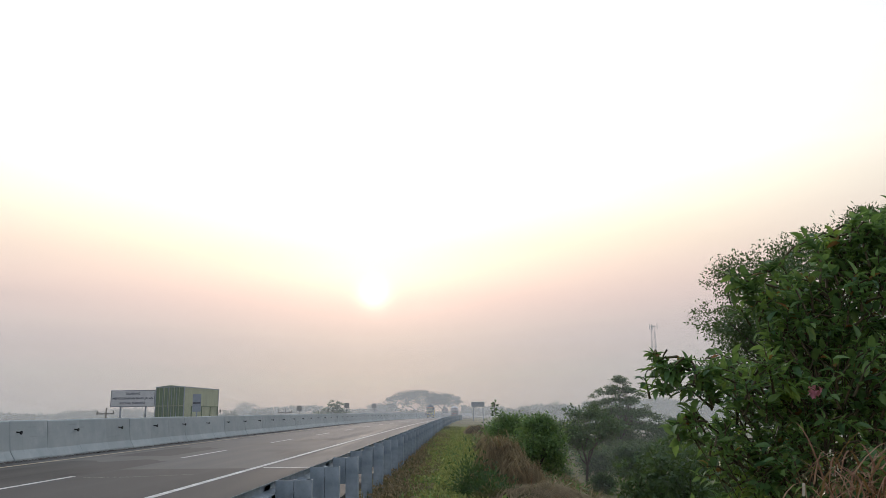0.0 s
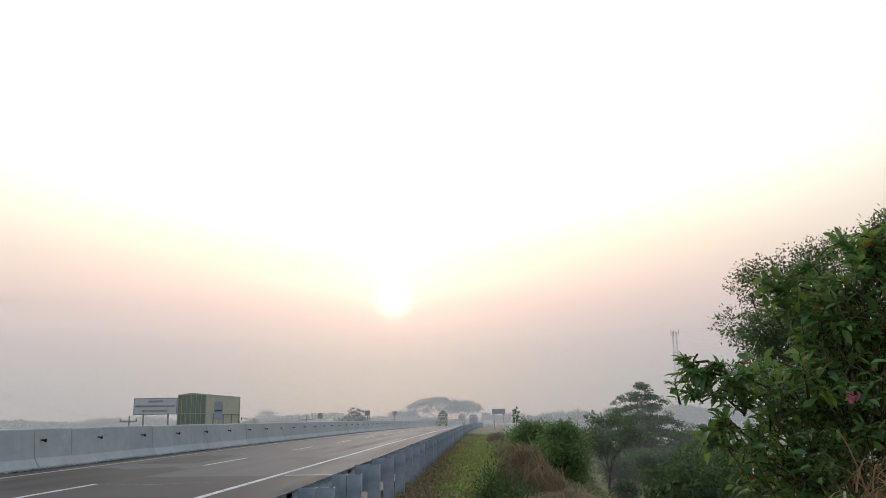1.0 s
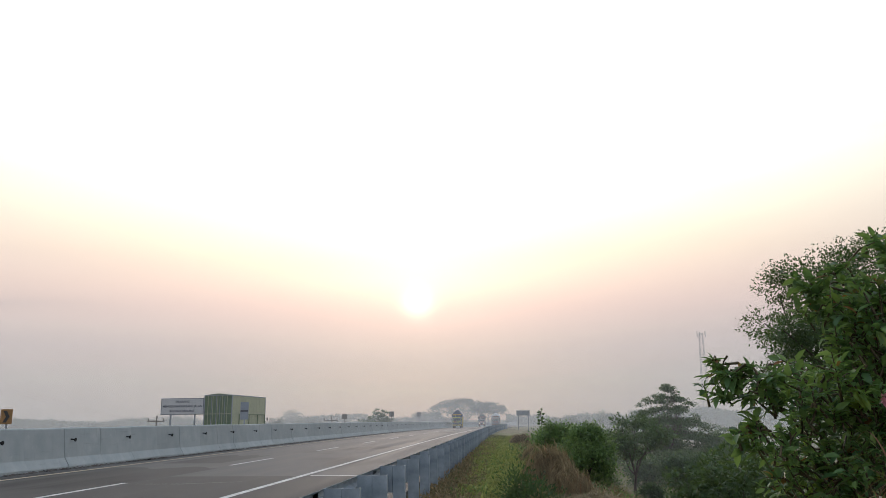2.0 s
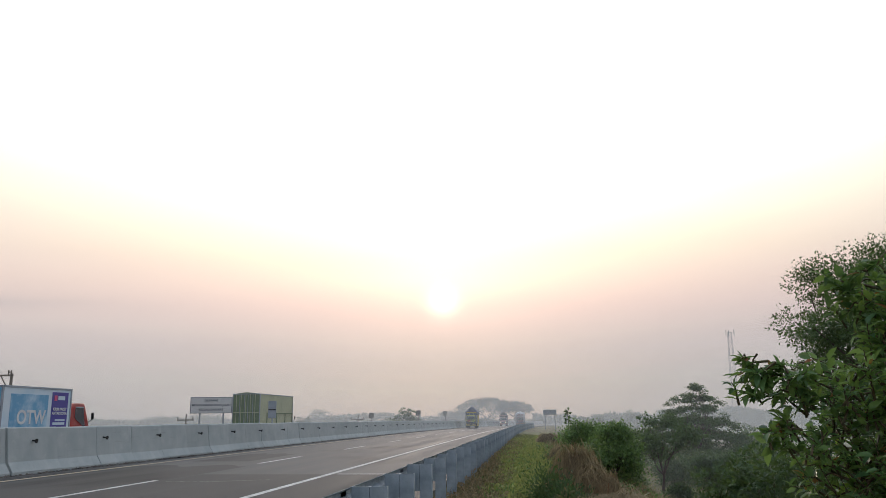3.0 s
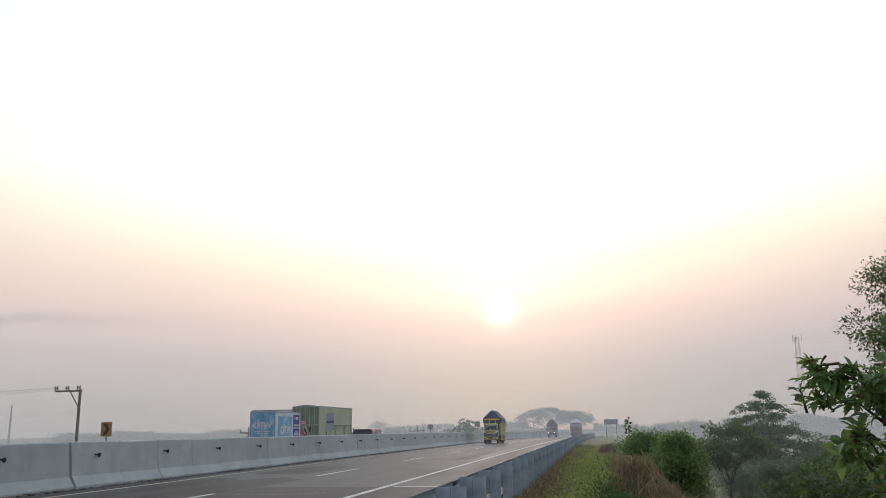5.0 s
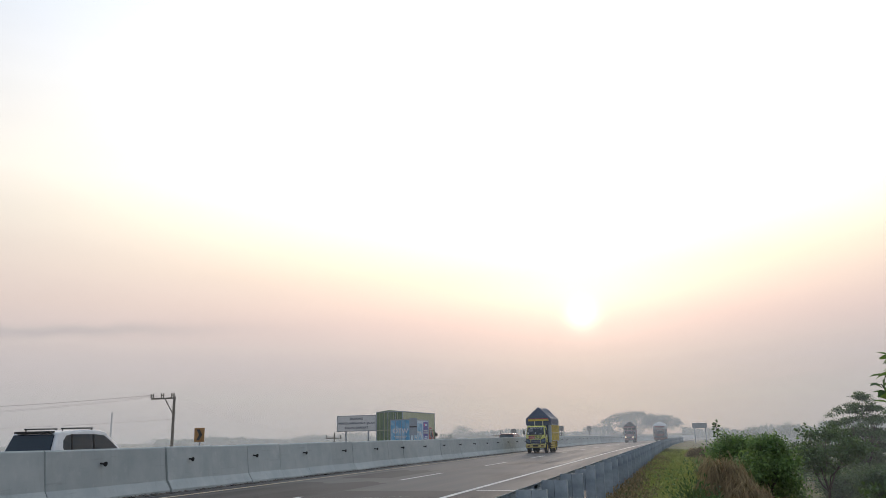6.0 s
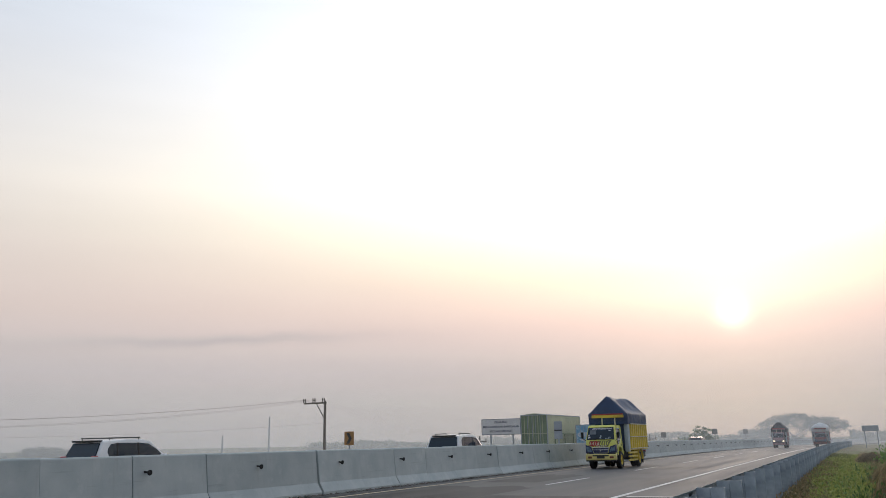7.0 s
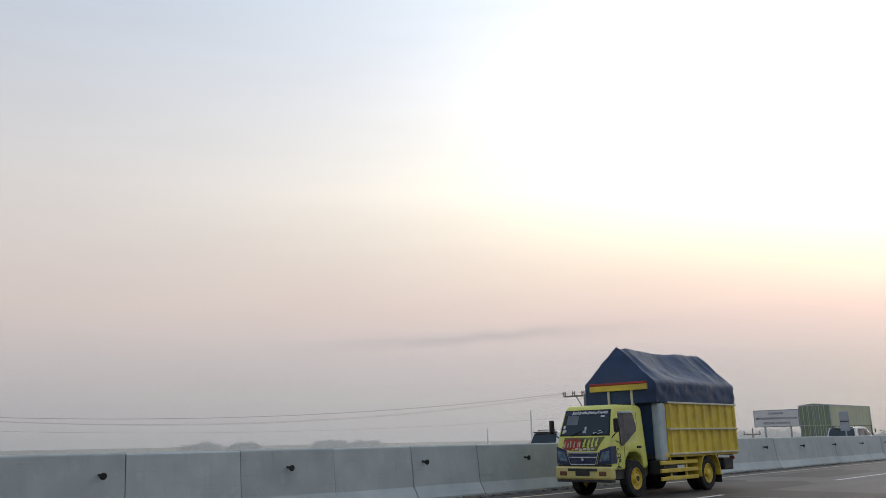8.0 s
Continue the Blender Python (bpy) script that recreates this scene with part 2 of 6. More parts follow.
M = dict(
    asphalt=material("asphalt", asphalt_build),
    asphalt_new=material("dark_asphalt", lambda k: asphalt_build(k, 0.52)),
    ground=material("grassy_earth", ground_build),
    concrete=material("cast_concrete", concrete_build),
    glass=material("tinted_glass", glass_build),
    glow=material("lit_headlamp", lamp_glow_build),
    paint_white=worn("road_paint_white", (0.72, 0.72, 0.70), (0.42, 0.41, 0.39), 0.7, scale=3.0, grain=40),
    paint_yellow=worn("road_paint_yellow", (0.60, 0.47, 0.30), (0.40, 0.34, 0.26), 0.7, scale=3.0, grain=40),
    steel=worn("galvanised_steel", (0.38, 0.44, 0.50), (0.24, 0.29, 0.34), 0.6, 0.3, scale=5.0, grain=45, relief=0.1, jitter=0.25),
    black=worn("black_rubber", (0.010, 0.010, 0.011), (0.022, 0.021, 0.020), 0.85, scale=8.0),
    dark=worn("dark_underbody", (0.02, 0.02, 0.022), (0.05, 0.045, 0.04), 0.7, scale=5.0),
    cab_yellow=worn("lime_yellow_paint", (0.66, 0.66, 0.13), (0.55, 0.56, 0.14), 0.25, scale=2.0, grain=25, relief=0.03),
    bed_yellow=worn("dusty_yellow_paint", (0.70, 0.52, 0.05), (0.50, 0.37, 0.06), 0.4, scale=2.6, grain=30, relief=0.08),
    bumper_cream=worn("cream_yellow_paint", (0.64, 0.54, 0.18), (0.50, 0.42, 0.17), 0.4, scale=3.0),
    # flat grey of the reflection painted on the windscreen
    reflection_grey=worn("dull_grey_fabric", (0.10, 0.12, 0.14), (0.14, 0.16, 0.18), 0.6, scale=4.0),
    dark_red=worn("dark_red_paint", (0.17, 0.035, 0.04), (0.12, 0.03, 0.035), 0.4, scale=2.0, grain=25, relief=0.03),
    rose=worn("faded_rose_paint", (0.34, 0.20, 0.22), (0.26, 0.15, 0.17), 0.4, scale=2.0, grain=25, relief=0.03),
    grit=worn("brown_grit", (0.10, 0.085, 0.07), (0.19, 0.17, 0.15), 0.95, scale=7.0, grain=40, relief=0.7),
    olive=worn("dark_olive_paint", (0.07, 0.075, 0.04), (0.16, 0.16, 0.05), 0.35, scale=5.0, grain=25, relief=0.03),
    cream=worn("cream_paint", (0.62, 0.58, 0.42), (0.48, 0.44, 0.32), 0.5, scale=4.0),
    grey_paint=worn("grey_blue_paint", (0.33, 0.37, 0.42), (0.26, 0.29, 0.33), 0.5, scale=3.0),
    pale_sheet=worn("pale_grey_sheet", (0.42, 0.49, 0.53), (0.33, 0.39, 0.43), 0.45, scale=3.0),
    tarp=worn("navy_tarpaulin", (0.010, 0.028, 0.075), (0.022, 0.052, 0.125), 0.55, scale=2.2, grain=70, relief=0.35),
    tarp_dark=worn("charcoal_tarpaulin", (0.02, 0.025, 0.035), (0.04, 0.045, 0.055), 0.6, scale=2.2, grain=70),
    tarp_white=worn("pale_tarpaulin", (0.62, 0.63, 0.64), (0.48, 0.49, 0.50), 0.6, scale=2.0),
    red=worn("red_paint", (0.40, 0.03, 0.025), (0.28, 0.03, 0.03), 0.35, scale=2.0, grain=25, relief=0.03),
    lamp_amber=worn("dark_amber_lens", (0.20, 0.075, 0.03), (0.12, 0.05, 0.03), 0.2, scale=8.0, relief=0.05),
    chrome=worn("chrome", (0.75, 0.76, 0.78), (0.6, 0.6, 0.62), 0.15, 1.0, scale=4.0, relief=0.02),
    lens=worn("lamp_lens", (0.16, 0.23, 0.30), (0.05, 0.08, 0.12), 0.08, scale=12.0, relief=0.05),
    white=worn("white_paint", (0.74, 0.75, 0.76), (0.62, 0.63, 0.64), 0.3, scale=2.0, grain=25, relief=0.03),
    car_red=worn("rosy_brown_paint", (0.32, 0.17, 0.155), (0.26, 0.13, 0.12), 0.2, scale=2.0, grain=25, relief=0.02),
    green_side=worn("pale_green_paint", (0.44, 0.46, 0.28), (0.35, 0.37, 0.25), 0.6, scale=0.8, grain=25, spread=(0.3, 0.8)),
    green_rear=worn("moss_green_tarpaulin", (0.13, 0.19, 0.085), (0.09, 0.14, 0.07), 0.65, scale=0.9, grain=25),
    blue_box=worn("cloudy_blue_print", (0.13, 0.36, 0.58), (0.46, 0.64, 0.76), 0.45, scale=1.5, grain=25, spread=(0.42, 0.66)),
    blue_pale=worn("pale_blue_panel", (0.66, 0.74, 0.80), (0.48, 0.64, 0.76), 0.45, scale=0.9, grain=25),
    indigo=worn("indigo_print", (0.06, 0.05, 0.28), (0.08, 0.07, 0.33), 0.5, scale=3.0),
    pink=worn("pink_print", (0.66, 0.10, 0.22), (0.6, 0.10, 0.2), 0.5, scale=3.0),
    ink=worn("dark_blue_lettering", (0.02, 0.028, 0.07), (0.03, 0.04, 0.085), 0.6, scale=6.0),
    sign_white=worn("sign_sheet", (0.66, 0.66, 0.70), (0.56, 0.57, 0.61), 0.5, scale=1.2),
    sign_amber=worn("amber_sheet", (0.36, 0.18, 0.05), (0.28, 0.14, 0.04), 0.5, scale=2.0),
    wood=worn("weathered_timber", (0.12, 0.10, 0.08), (0.18, 0.15, 0.12), 0.85, scale=3.0, stretch=(6, 6, 0.6)),
    bark=worn("bark", (0.07, 0.055, 0.042), (0.12, 0.10, 0.08), 0.9, scale=5.0, grain=30, relief=0.6),
    twig=worn("green_brown_twig", (0.08, 0.07, 0.03), (0.12, 0.09, 0.05), 0.8, scale=9.0),
    cable=worn("brown_cable", (0.10, 0.06, 0.05), (0.12, 0.07, 0.06), 0.7, scale=3.0),
    stone=worn("pale_stone", (0.40, 0.39, 0.37), (0.28, 0.27, 0.25), 0.9, scale=9.0, relief=0.6),
    leaf=leafy("bush_leaf", (0.062, 0.155, 0.066), (0.26, 0.42, 0.125), (0.30, 0.11, 0.04), 0.30, 0.5, (0.34, 0.46, 0.08)),
    reed=leafy("dry_reed", (0.22, 0.085, 0.045), (0.48, 0.28, 0.17), (0.60, 0.50, 0.38), 0.7, 0.3),
    leaf_mid=leafy("shrub_leaf", (0.11, 0.195, 0.08), (0.24, 0.37, 0.12), None, 0.45, 0.5),
    leaf_tree=leafy("tree_leaf", (0.045, 0.095, 0.043), (0.10, 0.17, 0.068), None, 0.55, 0.4),
    leaf_far=leafy("far_tree_leaf", (0.025, 0.045, 0.024), (0.045, 0.075, 0.03), None, 0.7, 0.2),
    verge_leaf=leafy("verge_leaf", (0.20, 0.24, 0.065), (0.50, 0.50, 0.17), (0.36, 0.26, 0.12), 0.6, 0.35),
    litter=leafy("brown_litter", (0.14, 0.10, 0.06), (0.38, 0.27, 0.16), (0.4, 0.33, 0.2), 0.8, 0.2),
    grass=leafy("green_grass", (0.19, 0.23, 0.04), (0.43, 0.44, 0.11), (0.34, 0.25, 0.09), 0.6, 0.4),
    field_grass=leafy("field_grass", (0.15, 0.18, 0.035), (0.36, 0.34, 0.09), (0.24, 0.17, 0.08), 0.8, 0.25),
    straw=leafy("dry_straw", (0.13, 0.08, 0.04), (0.50, 0.37, 0.21), (0.30, 0.11, 0.045), 0.75, 0.3),
    weed=leafy("dull_weed", (0.07, 0.085, 0.03), (0.19, 0.16, 0.08), (0.25, 0.17, 0.08), 0.7, 0.3),
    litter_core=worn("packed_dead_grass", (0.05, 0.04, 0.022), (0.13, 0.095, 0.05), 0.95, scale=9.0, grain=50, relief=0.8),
    petal=leafy("pink_petal", (0.55, 0.18, 0.25), (0.7, 0.3, 0.36), None, 0.6, 0.4),
)


# ---------------------------------------------------------------- mesh helpers
def obj(name, bm, mat, smooth=False):
    me = bpy.data.meshes.new(name)
    bm.normal_update()
    bm.to_mesh(me)
    bm.free()
    me.materials.append(mat)
    if smooth:
        me.polygons.foreach_set("use_smooth", [True] * len(me.polygons))
    return new(name, me)


def part(name, bm, mat, parent, label="", smooth=False):
    ob = obj(name, bm, mat, smooth)
    ob.parent = parent
    return tagged(ob, label)


def raw(name, verts, faces, mat, smooth=False):
    me = bpy.data.meshes.new(name)
    me.from_pydata([tuple(v) for v in verts], [], faces)
    me.materials.append(mat)
    me.update()
    if smooth:
        me.polygons.foreach_set("use_smooth", [True] * len(me.polygons))
    return new(name, me)


def empty(name, m=None):
    ob = new(name)
    ob.empty_display_size = 0.2
    if m is not None:
        ob.matrix_basis = m
    return ob


def box(x0, x1, y0, y1, z0, z1, bevel=0.0, bm=None, segs=1):
    own = bm is None
    bm = bmesh.new() if own else bm
    r = bmesh.ops.create_cube(bm, size=1.0, matrix=Matrix.Translation(((x0 + x1) / 2, (y0 + y1) / 2, (z0 + z1) / 2))
                              @ Matrix.Diagonal((abs(x1 - x0), abs(y1 - y0), abs(z1 - z0), 1)))
    if bevel:
        ed = list({e for v in r["verts"] for e in v.link_edges})
        bmesh.ops.bevel(bm, geom=ed, offset=bevel, segments=segs, affect="EDGES", profile=0.6)
    return bm


def prism(poly, a, b, axis="x", bevel=0.0, bm=None):
    """poly: outline in the plane across the axis ((y, z) for x, (x, z) for y, (x, y) for z), drawn out from a to b."""
    own = bm is None
    bm = bmesh.new() if own else bm
    put = {"x": lambda p, s: (s, p[0], p[1]), "y": lambda p, s: (p[0], s, p[1]), "z": lambda p, s: (p[0], p[1], s)}[axis]
    va = [bm.verts.new(put(p, a)) for p in poly]
    vb = [bm.verts.new(put(p, b)) for p in poly]
    fs = [bm.faces.new(va), bm.faces.new(vb[::-1])]
    n = len(poly)
    for i in range(n):
        fs.append(bm.faces.new((va[i], vb[i], vb[(i + 1) % n], va[(i + 1) % n])))
    bmesh.ops.recalc_face_normals(bm, faces=fs)
    if bevel:
        bmesh.ops.bevel(bm, geom=list({e for f in fs for e in f.edges}), offset=bevel, segments=2, affect="EDGES", profile=0.6)
    return bm


def rod(p, q, r0, r1=None, sides=8, bm=None):
    bm = bmesh.new() if bm is None else bm
    p, q = Vector(p), Vector(q)
    d = q - p
    m = Matrix.Translation((p + q) / 2) @ d.to_track_quat("Z", "Y").to_matrix().to_4x4()
    bmesh.ops.create_cone(bm, cap_ends=True, segments=sides, radius1=r0, radius2=r0 if r1 is None else r1, depth=d.length, matrix=m)
    return bm


def lathe(profile, sides=24, bm=None, caps=True):
    """profile: (along, radius) pairs turned about the x axis."""
    bm = bmesh.new() if bm is None else bm
    rings = []
    for s, r in profile:
        rings.append([bm.verts.new((s, r * math.cos(2 * math.pi * i / sides), r * math.sin(2 * math.pi * i / sides))) for i in range(sides)])
    for a, b in zip(rings, rings[1:]):
        for i in range(sides):
            bm.faces.new((a[i], a[(i + 1) % sides], b[(i + 1) % sides], b[i]))
    if caps:
        bm.faces.new(rings[0][::-1])
        bm.faces.new(rings[-1])
    bmesh.ops.recalc_face_normals(bm, faces=bm.faces)
    return bm


def words(name, text, size, m, mat, parent, label=""):
    cu = bpy.data.curves.new(name, "FONT")
    cu.body, cu.size, cu.align_x, cu.align_y, cu.extrude = text, size, "CENTER", "CENTER", 0.004
    cu.offset = size * 0.022
    tmp = new(name + "_tmp", cu)
    me = bpy.data.meshes.new_from_object(tmp.evaluated_get(bpy.context.evaluated_depsgraph_get()))
    bpy.data.objects.remove(tmp)
    bpy.data.curves.remove(cu)
    me.materials.clear()
    me.materials.append(mat)
    ob = new(name, me)
    ob.parent, ob.matrix_basis = parent, m
    return tagged(ob, label)


# ---------------------------------------------------------------- the lie of the land
def bend(y):
    """How far the road has swung to the right at y."""
    if y < 70:
        return 0.0
    if y < 250:
        return 2.6e-4 * (y - 70) ** 2
    return 2.6e-4 * 180 ** 2 + 0.0936 * (y - 250)


def fall(y):
    """Height of the road at y."""
    y = max(0.0, y)
    return -1.6e-5 * y * y if y < 250 else -1.0 - 0.004 * (min(y, 400) - 250)


FIELD = -4.2
R_EDGE, L_EDGE = -2.0, -25.2          # outer edges of the two carriageways
CAR_X0, CAR_X1 = -13.3, -14.15        # faces of the median barrier


def land(x, y):
    u = x - bend(y)
    z = fall(y)
    wob = noise.noise(Vector((x * 0.25, y * 0.25, 1.0)))
    if u > R_EDGE:
        if u < 1.3:
            d = 0.10 + 0.05 * (u - R_EDGE) + 0.04 * wob
        else:
            s = min((u - 1.3) / 7.0, 1.0)
            d = 0.27 + (-FIELD - 0.27) * (s * s * (3 - 2 * s)) + 0.15 * wob
        return z * (1 if u < 8.3 else 0.3) - d if u < 60 else FIELD - 0.15 * wob
    if u < L_EDGE:
        s = min((L_EDGE - u) / 8.0, 1.0)
        return z * (1 - s) - 0.12 - 3.6 * s
    return z - 0.12


def build_ground():
    xs = sorted({*np.round(np.concatenate([np.linspace(-2, 2, 21), np.linspace(2, 12, 26), np.linspace(12, 60, 25), np.linspace(-60, -26, 18),
                 np.linspace(-26, -2, 13), np.geomspace(62, 2600, 22), -np.geomspace(62, 2600, 22)]), 3).tolist()})
    ys = sorted({*np.round(np.concatenate([np.linspace(-12, 40, 66), np.linspace(40, 150, 56), np.linspace(150, 420, 46), np.geomspace(430, 2600, 16), -np.geomspace(13, 2600, 16)]), 3).tolist()})
    v = [(x + bend(y), y, land(x + bend(y), y)) for y in ys for x in xs]
    n = len(xs)
    f = [(j * n + i, j * n + i + 1, j * n + n + i + 1, j * n + n + i) for j in range(len(ys) - 1) for i in range(n - 1)]
    return tagged(raw("ground", v, f, M["ground"], True), "grassy verge, sloping embankment and open fields", "ground", kind="structure")


def ribbon(name, u0, u1, z, y0, y1, mat, label, category, step=6.0, kind="structure", thick=0.0):
    """A strip that follows the road between two distances from its axis."""
    n = max(1, math.ceil((y1 - y0) / step))
    v, f = [], []
    for i in range(n + 1):
        y = y0 + (y1 - y0) * i / n
        b, h = bend(y), fall(y)
        v += [(u0 + b, y, h + z), (u1 + b, y, h + z)]
        if thick:
            v += [(u0 + b, y, h + z - thick), (u1 + b, y, h + z - thick)]
    w = 4 if thick else 2
    for i in range(n):
        a, c = i * w, (i + 1) * w
        f.append((a, a + 1, c + 1, c))
        if thick:
            f += [(a + 2, a, c, c + 2), (a + 1, a + 3, c + 3, c + 1)]
    if thick:
        f += [(0, 2, 3, 1), (n * w, n * w + 1, n * w + 3, n * w + 2)]
    return tagged(raw(name, v, f, mat), label, category, kind=kind)


build_ground()
ribbon("road_near", -13.9, R_EDGE, 0.0, -60, 520, M["asphalt"], "grey worn asphalt carriageway with patched lanes", "road", thick=0.25)
ribbon("road_far", L_EDGE, -13.6, -0.004, -60, 520, M["asphalt"], "grey asphalt carriageway behind the median barrier", "road", thick=0.25)
ribbon("edge_line", -5.28, -5.12, 0.009, -60, 500, M["paint_white"], "solid white edge line on the asphalt", "road marking")
ribbon("median_line", -12.44, -12.28, 0.009, -60, 500, M["paint_yellow"], "solid faded yellow line along the median", "road marking")
ribbon("far_edge_line", -22.5, -22.36, 0.009, -60, 500, M["paint_white"], "solid white edge line of the far carriageway", "road marking")
ribbon("rumble_bar", -5.0, -2.9, 0.009, 20.55, 20.75, M["paint_white"], "thin pale cross line on the hard shoulder", "road marking")
DASH0, DASH_STEP, DASH_LEN = 25.6, 11.88, 4.75
for i in range(-5, 28):
    y = DASH0 + i * DASH_STEP
    ribbon("lane_dash", -8.84, -8.70, 0.009, y, y + DASH_LEN, M["paint_white"], "white lane dash painted on the asphalt", "road marking", step=3.0)["group"] = "lane dashes"


def ragged(name, u0, u1, y0, y1, mat, label, seed, z=0.0045):
    """A resurfaced patch of road with a slightly uneven far end."""
    g = random.Random(seed)
    n = 16
    far = [(u0 + (u1 - u0) * i / n, y1 + g.uniform(-0.12, 0.12) + 0.5 * math.sin(i * 0.9 + seed)) for i in range(n + 1)]
    rows = 24
    v = [(u, y0 + (y - y0) * j / rows, z + fall(y0 + (y - y0) * j / rows)) for j in range(rows + 1) for u, y in far]
    f = [(j * (n + 1) + i, j * (n + 1) + i + 1, (j + 1) * (n + 1) + i + 1, (j + 1) * (n + 1) + i) for j in range(rows) for i in range(n)]
    return tagged(raw(name, v, f, mat), label, "road", kind="structure")


ribbon("road_patch", -8.6, -2.02, 0.0045, -50, 20.6, M["asphalt_new"], "darker resurfaced asphalt of lane and shoulder", "road", step=3.0)
ragged("road_patch", -12.9, -8.62, -50, 24.5, M["asphalt_new"], "darker resurfaced asphalt of the inner lane", 3)
ragged("road_patch", -11.6, -9.6, 27.0, 33.0, M["asphalt_new"], "small dark mended patch in the inner lane", 5)


def base_dirt():
    """Uneven dark grit along the foot of the barrier."""
    g = random.Random(9)
    v, f = [], []
    n = 0
    y = -10.0
    while y < 160:
        w0, w1, step = g.uniform(0.01, 0.16), g.uniform(0.01, 0.16), g.uniform(0.03, 0.10)
        if g.random() < 0.85:
            for yy, w in ((y, w0), (y + step, w1)):
                b, h = bend(yy), fall(yy)
                v += [(-13.30 + b, yy, h + 0.02 + w * 0.25), (-13.27 + b + w * 0.9, yy, h + 0.012)]
            f.append((n, n + 1, n + 3, n + 2))
            n += 4
        y += step
    tagged(raw("grit_strip", v, f, M["grit"]), "brown grit and debris along the foot of the barrier", "dirt", kind="stuff")


base_dirt()


def road_seam():
    """A thin pale line of grout across the newer asphalt."""
    g = random.Random(17)
    v, f = [], []
    n = 40
    for i in range(n + 1):
        x = -8.4 + 2.3 * i / n
        y = 18.0 + 0.5 * max(0.0, x + 7.3) + 0.03 * g.uniform(-1, 1)
        w = g.uniform(0.015, 0.05)
        v += [(x, y, 0.011), (x, y + w, 0.011)]
    f = [(2 * i, 2 * i + 2, 2 * i + 3, 2 * i + 1) for i in range(n) if g.random() < 0.9]
    tagged(raw("road_seam", v, f, M["stone"]), "thin broken pale seam across the asphalt", "road", kind="structure")


road_seam()

# ---------------------------------------------------------------- median barrier
def build_barrier():
    base = tagged(empty("median_barrier"), "pale grey precast concrete median barrier with dark pipe stubs", "barrier", kind="structure")
    h, L = 1.22, 2.188
    prof = [(0.04, 0.0), (0.04, 0.09), (-0.11, 0.34), (-0.20, h - 0.03), (-0.23, h), (-0.62, h), (-0.65, h - 0.03), (-0.74, 0.34), (-0.89, 0.09), (-0.89, 0.0)]
    meshes = []
    for i in range(4):
        rr = random.Random(i)
        bm = prism([(x + rr.uniform(-0.006, 0.006), z) for x, z in prof], 0, L, "y", bevel=0.008)
        me = bpy.data.meshes.new("panel")
        bm.to_mesh(me)
        bm.free()
        me.materials.append(M["concrete"])
        meshes.append(me)
    rr = random.Random(5)
    for i in range(-14, 150):
        y = 19.80 + 2.2 * i
        ob = new("panel", meshes[rr.randrange(4)])
        ob.parent = base
        ang = math.degrees(math.atan2(bend(y + 2.2) - bend(y), 2.2))
        gap = 0.035 if i == 0 else 0.0
        ob.matrix_basis = pose(-13.33 + gap * 0.8 + bend(y) + rr.uniform(-0.012, 0.012), y + gap, fall(y) + rr.uniform(-0.012, 0.008) - 0.004, 0, rr.uniform(-0.25, 0.25), -ang + rr.uniform(-0.12, 0.12))
    bm = lathe([(-0.02, 0.022), (0.13, 0.024), (0.135, 0.055), (0.165, 0.060), (0.17, 0.045)], sides=14)
    stub = None
    for i in range(-3, 60):
        y = 6.15 + 3.68 * i
        if stub is None:
            stub = part("pipe_stub", bm, M["black"], base, "black pipe stub")
            ob = stub
        else:
            ob = new("pipe_stub", stub.data)
            ob.parent = base
            tagged(ob, "black pipe stub")
        ob.matrix_basis = pose(-13.5 + bend(y), y, fall(y) + 0.875, 0, 6, 0)


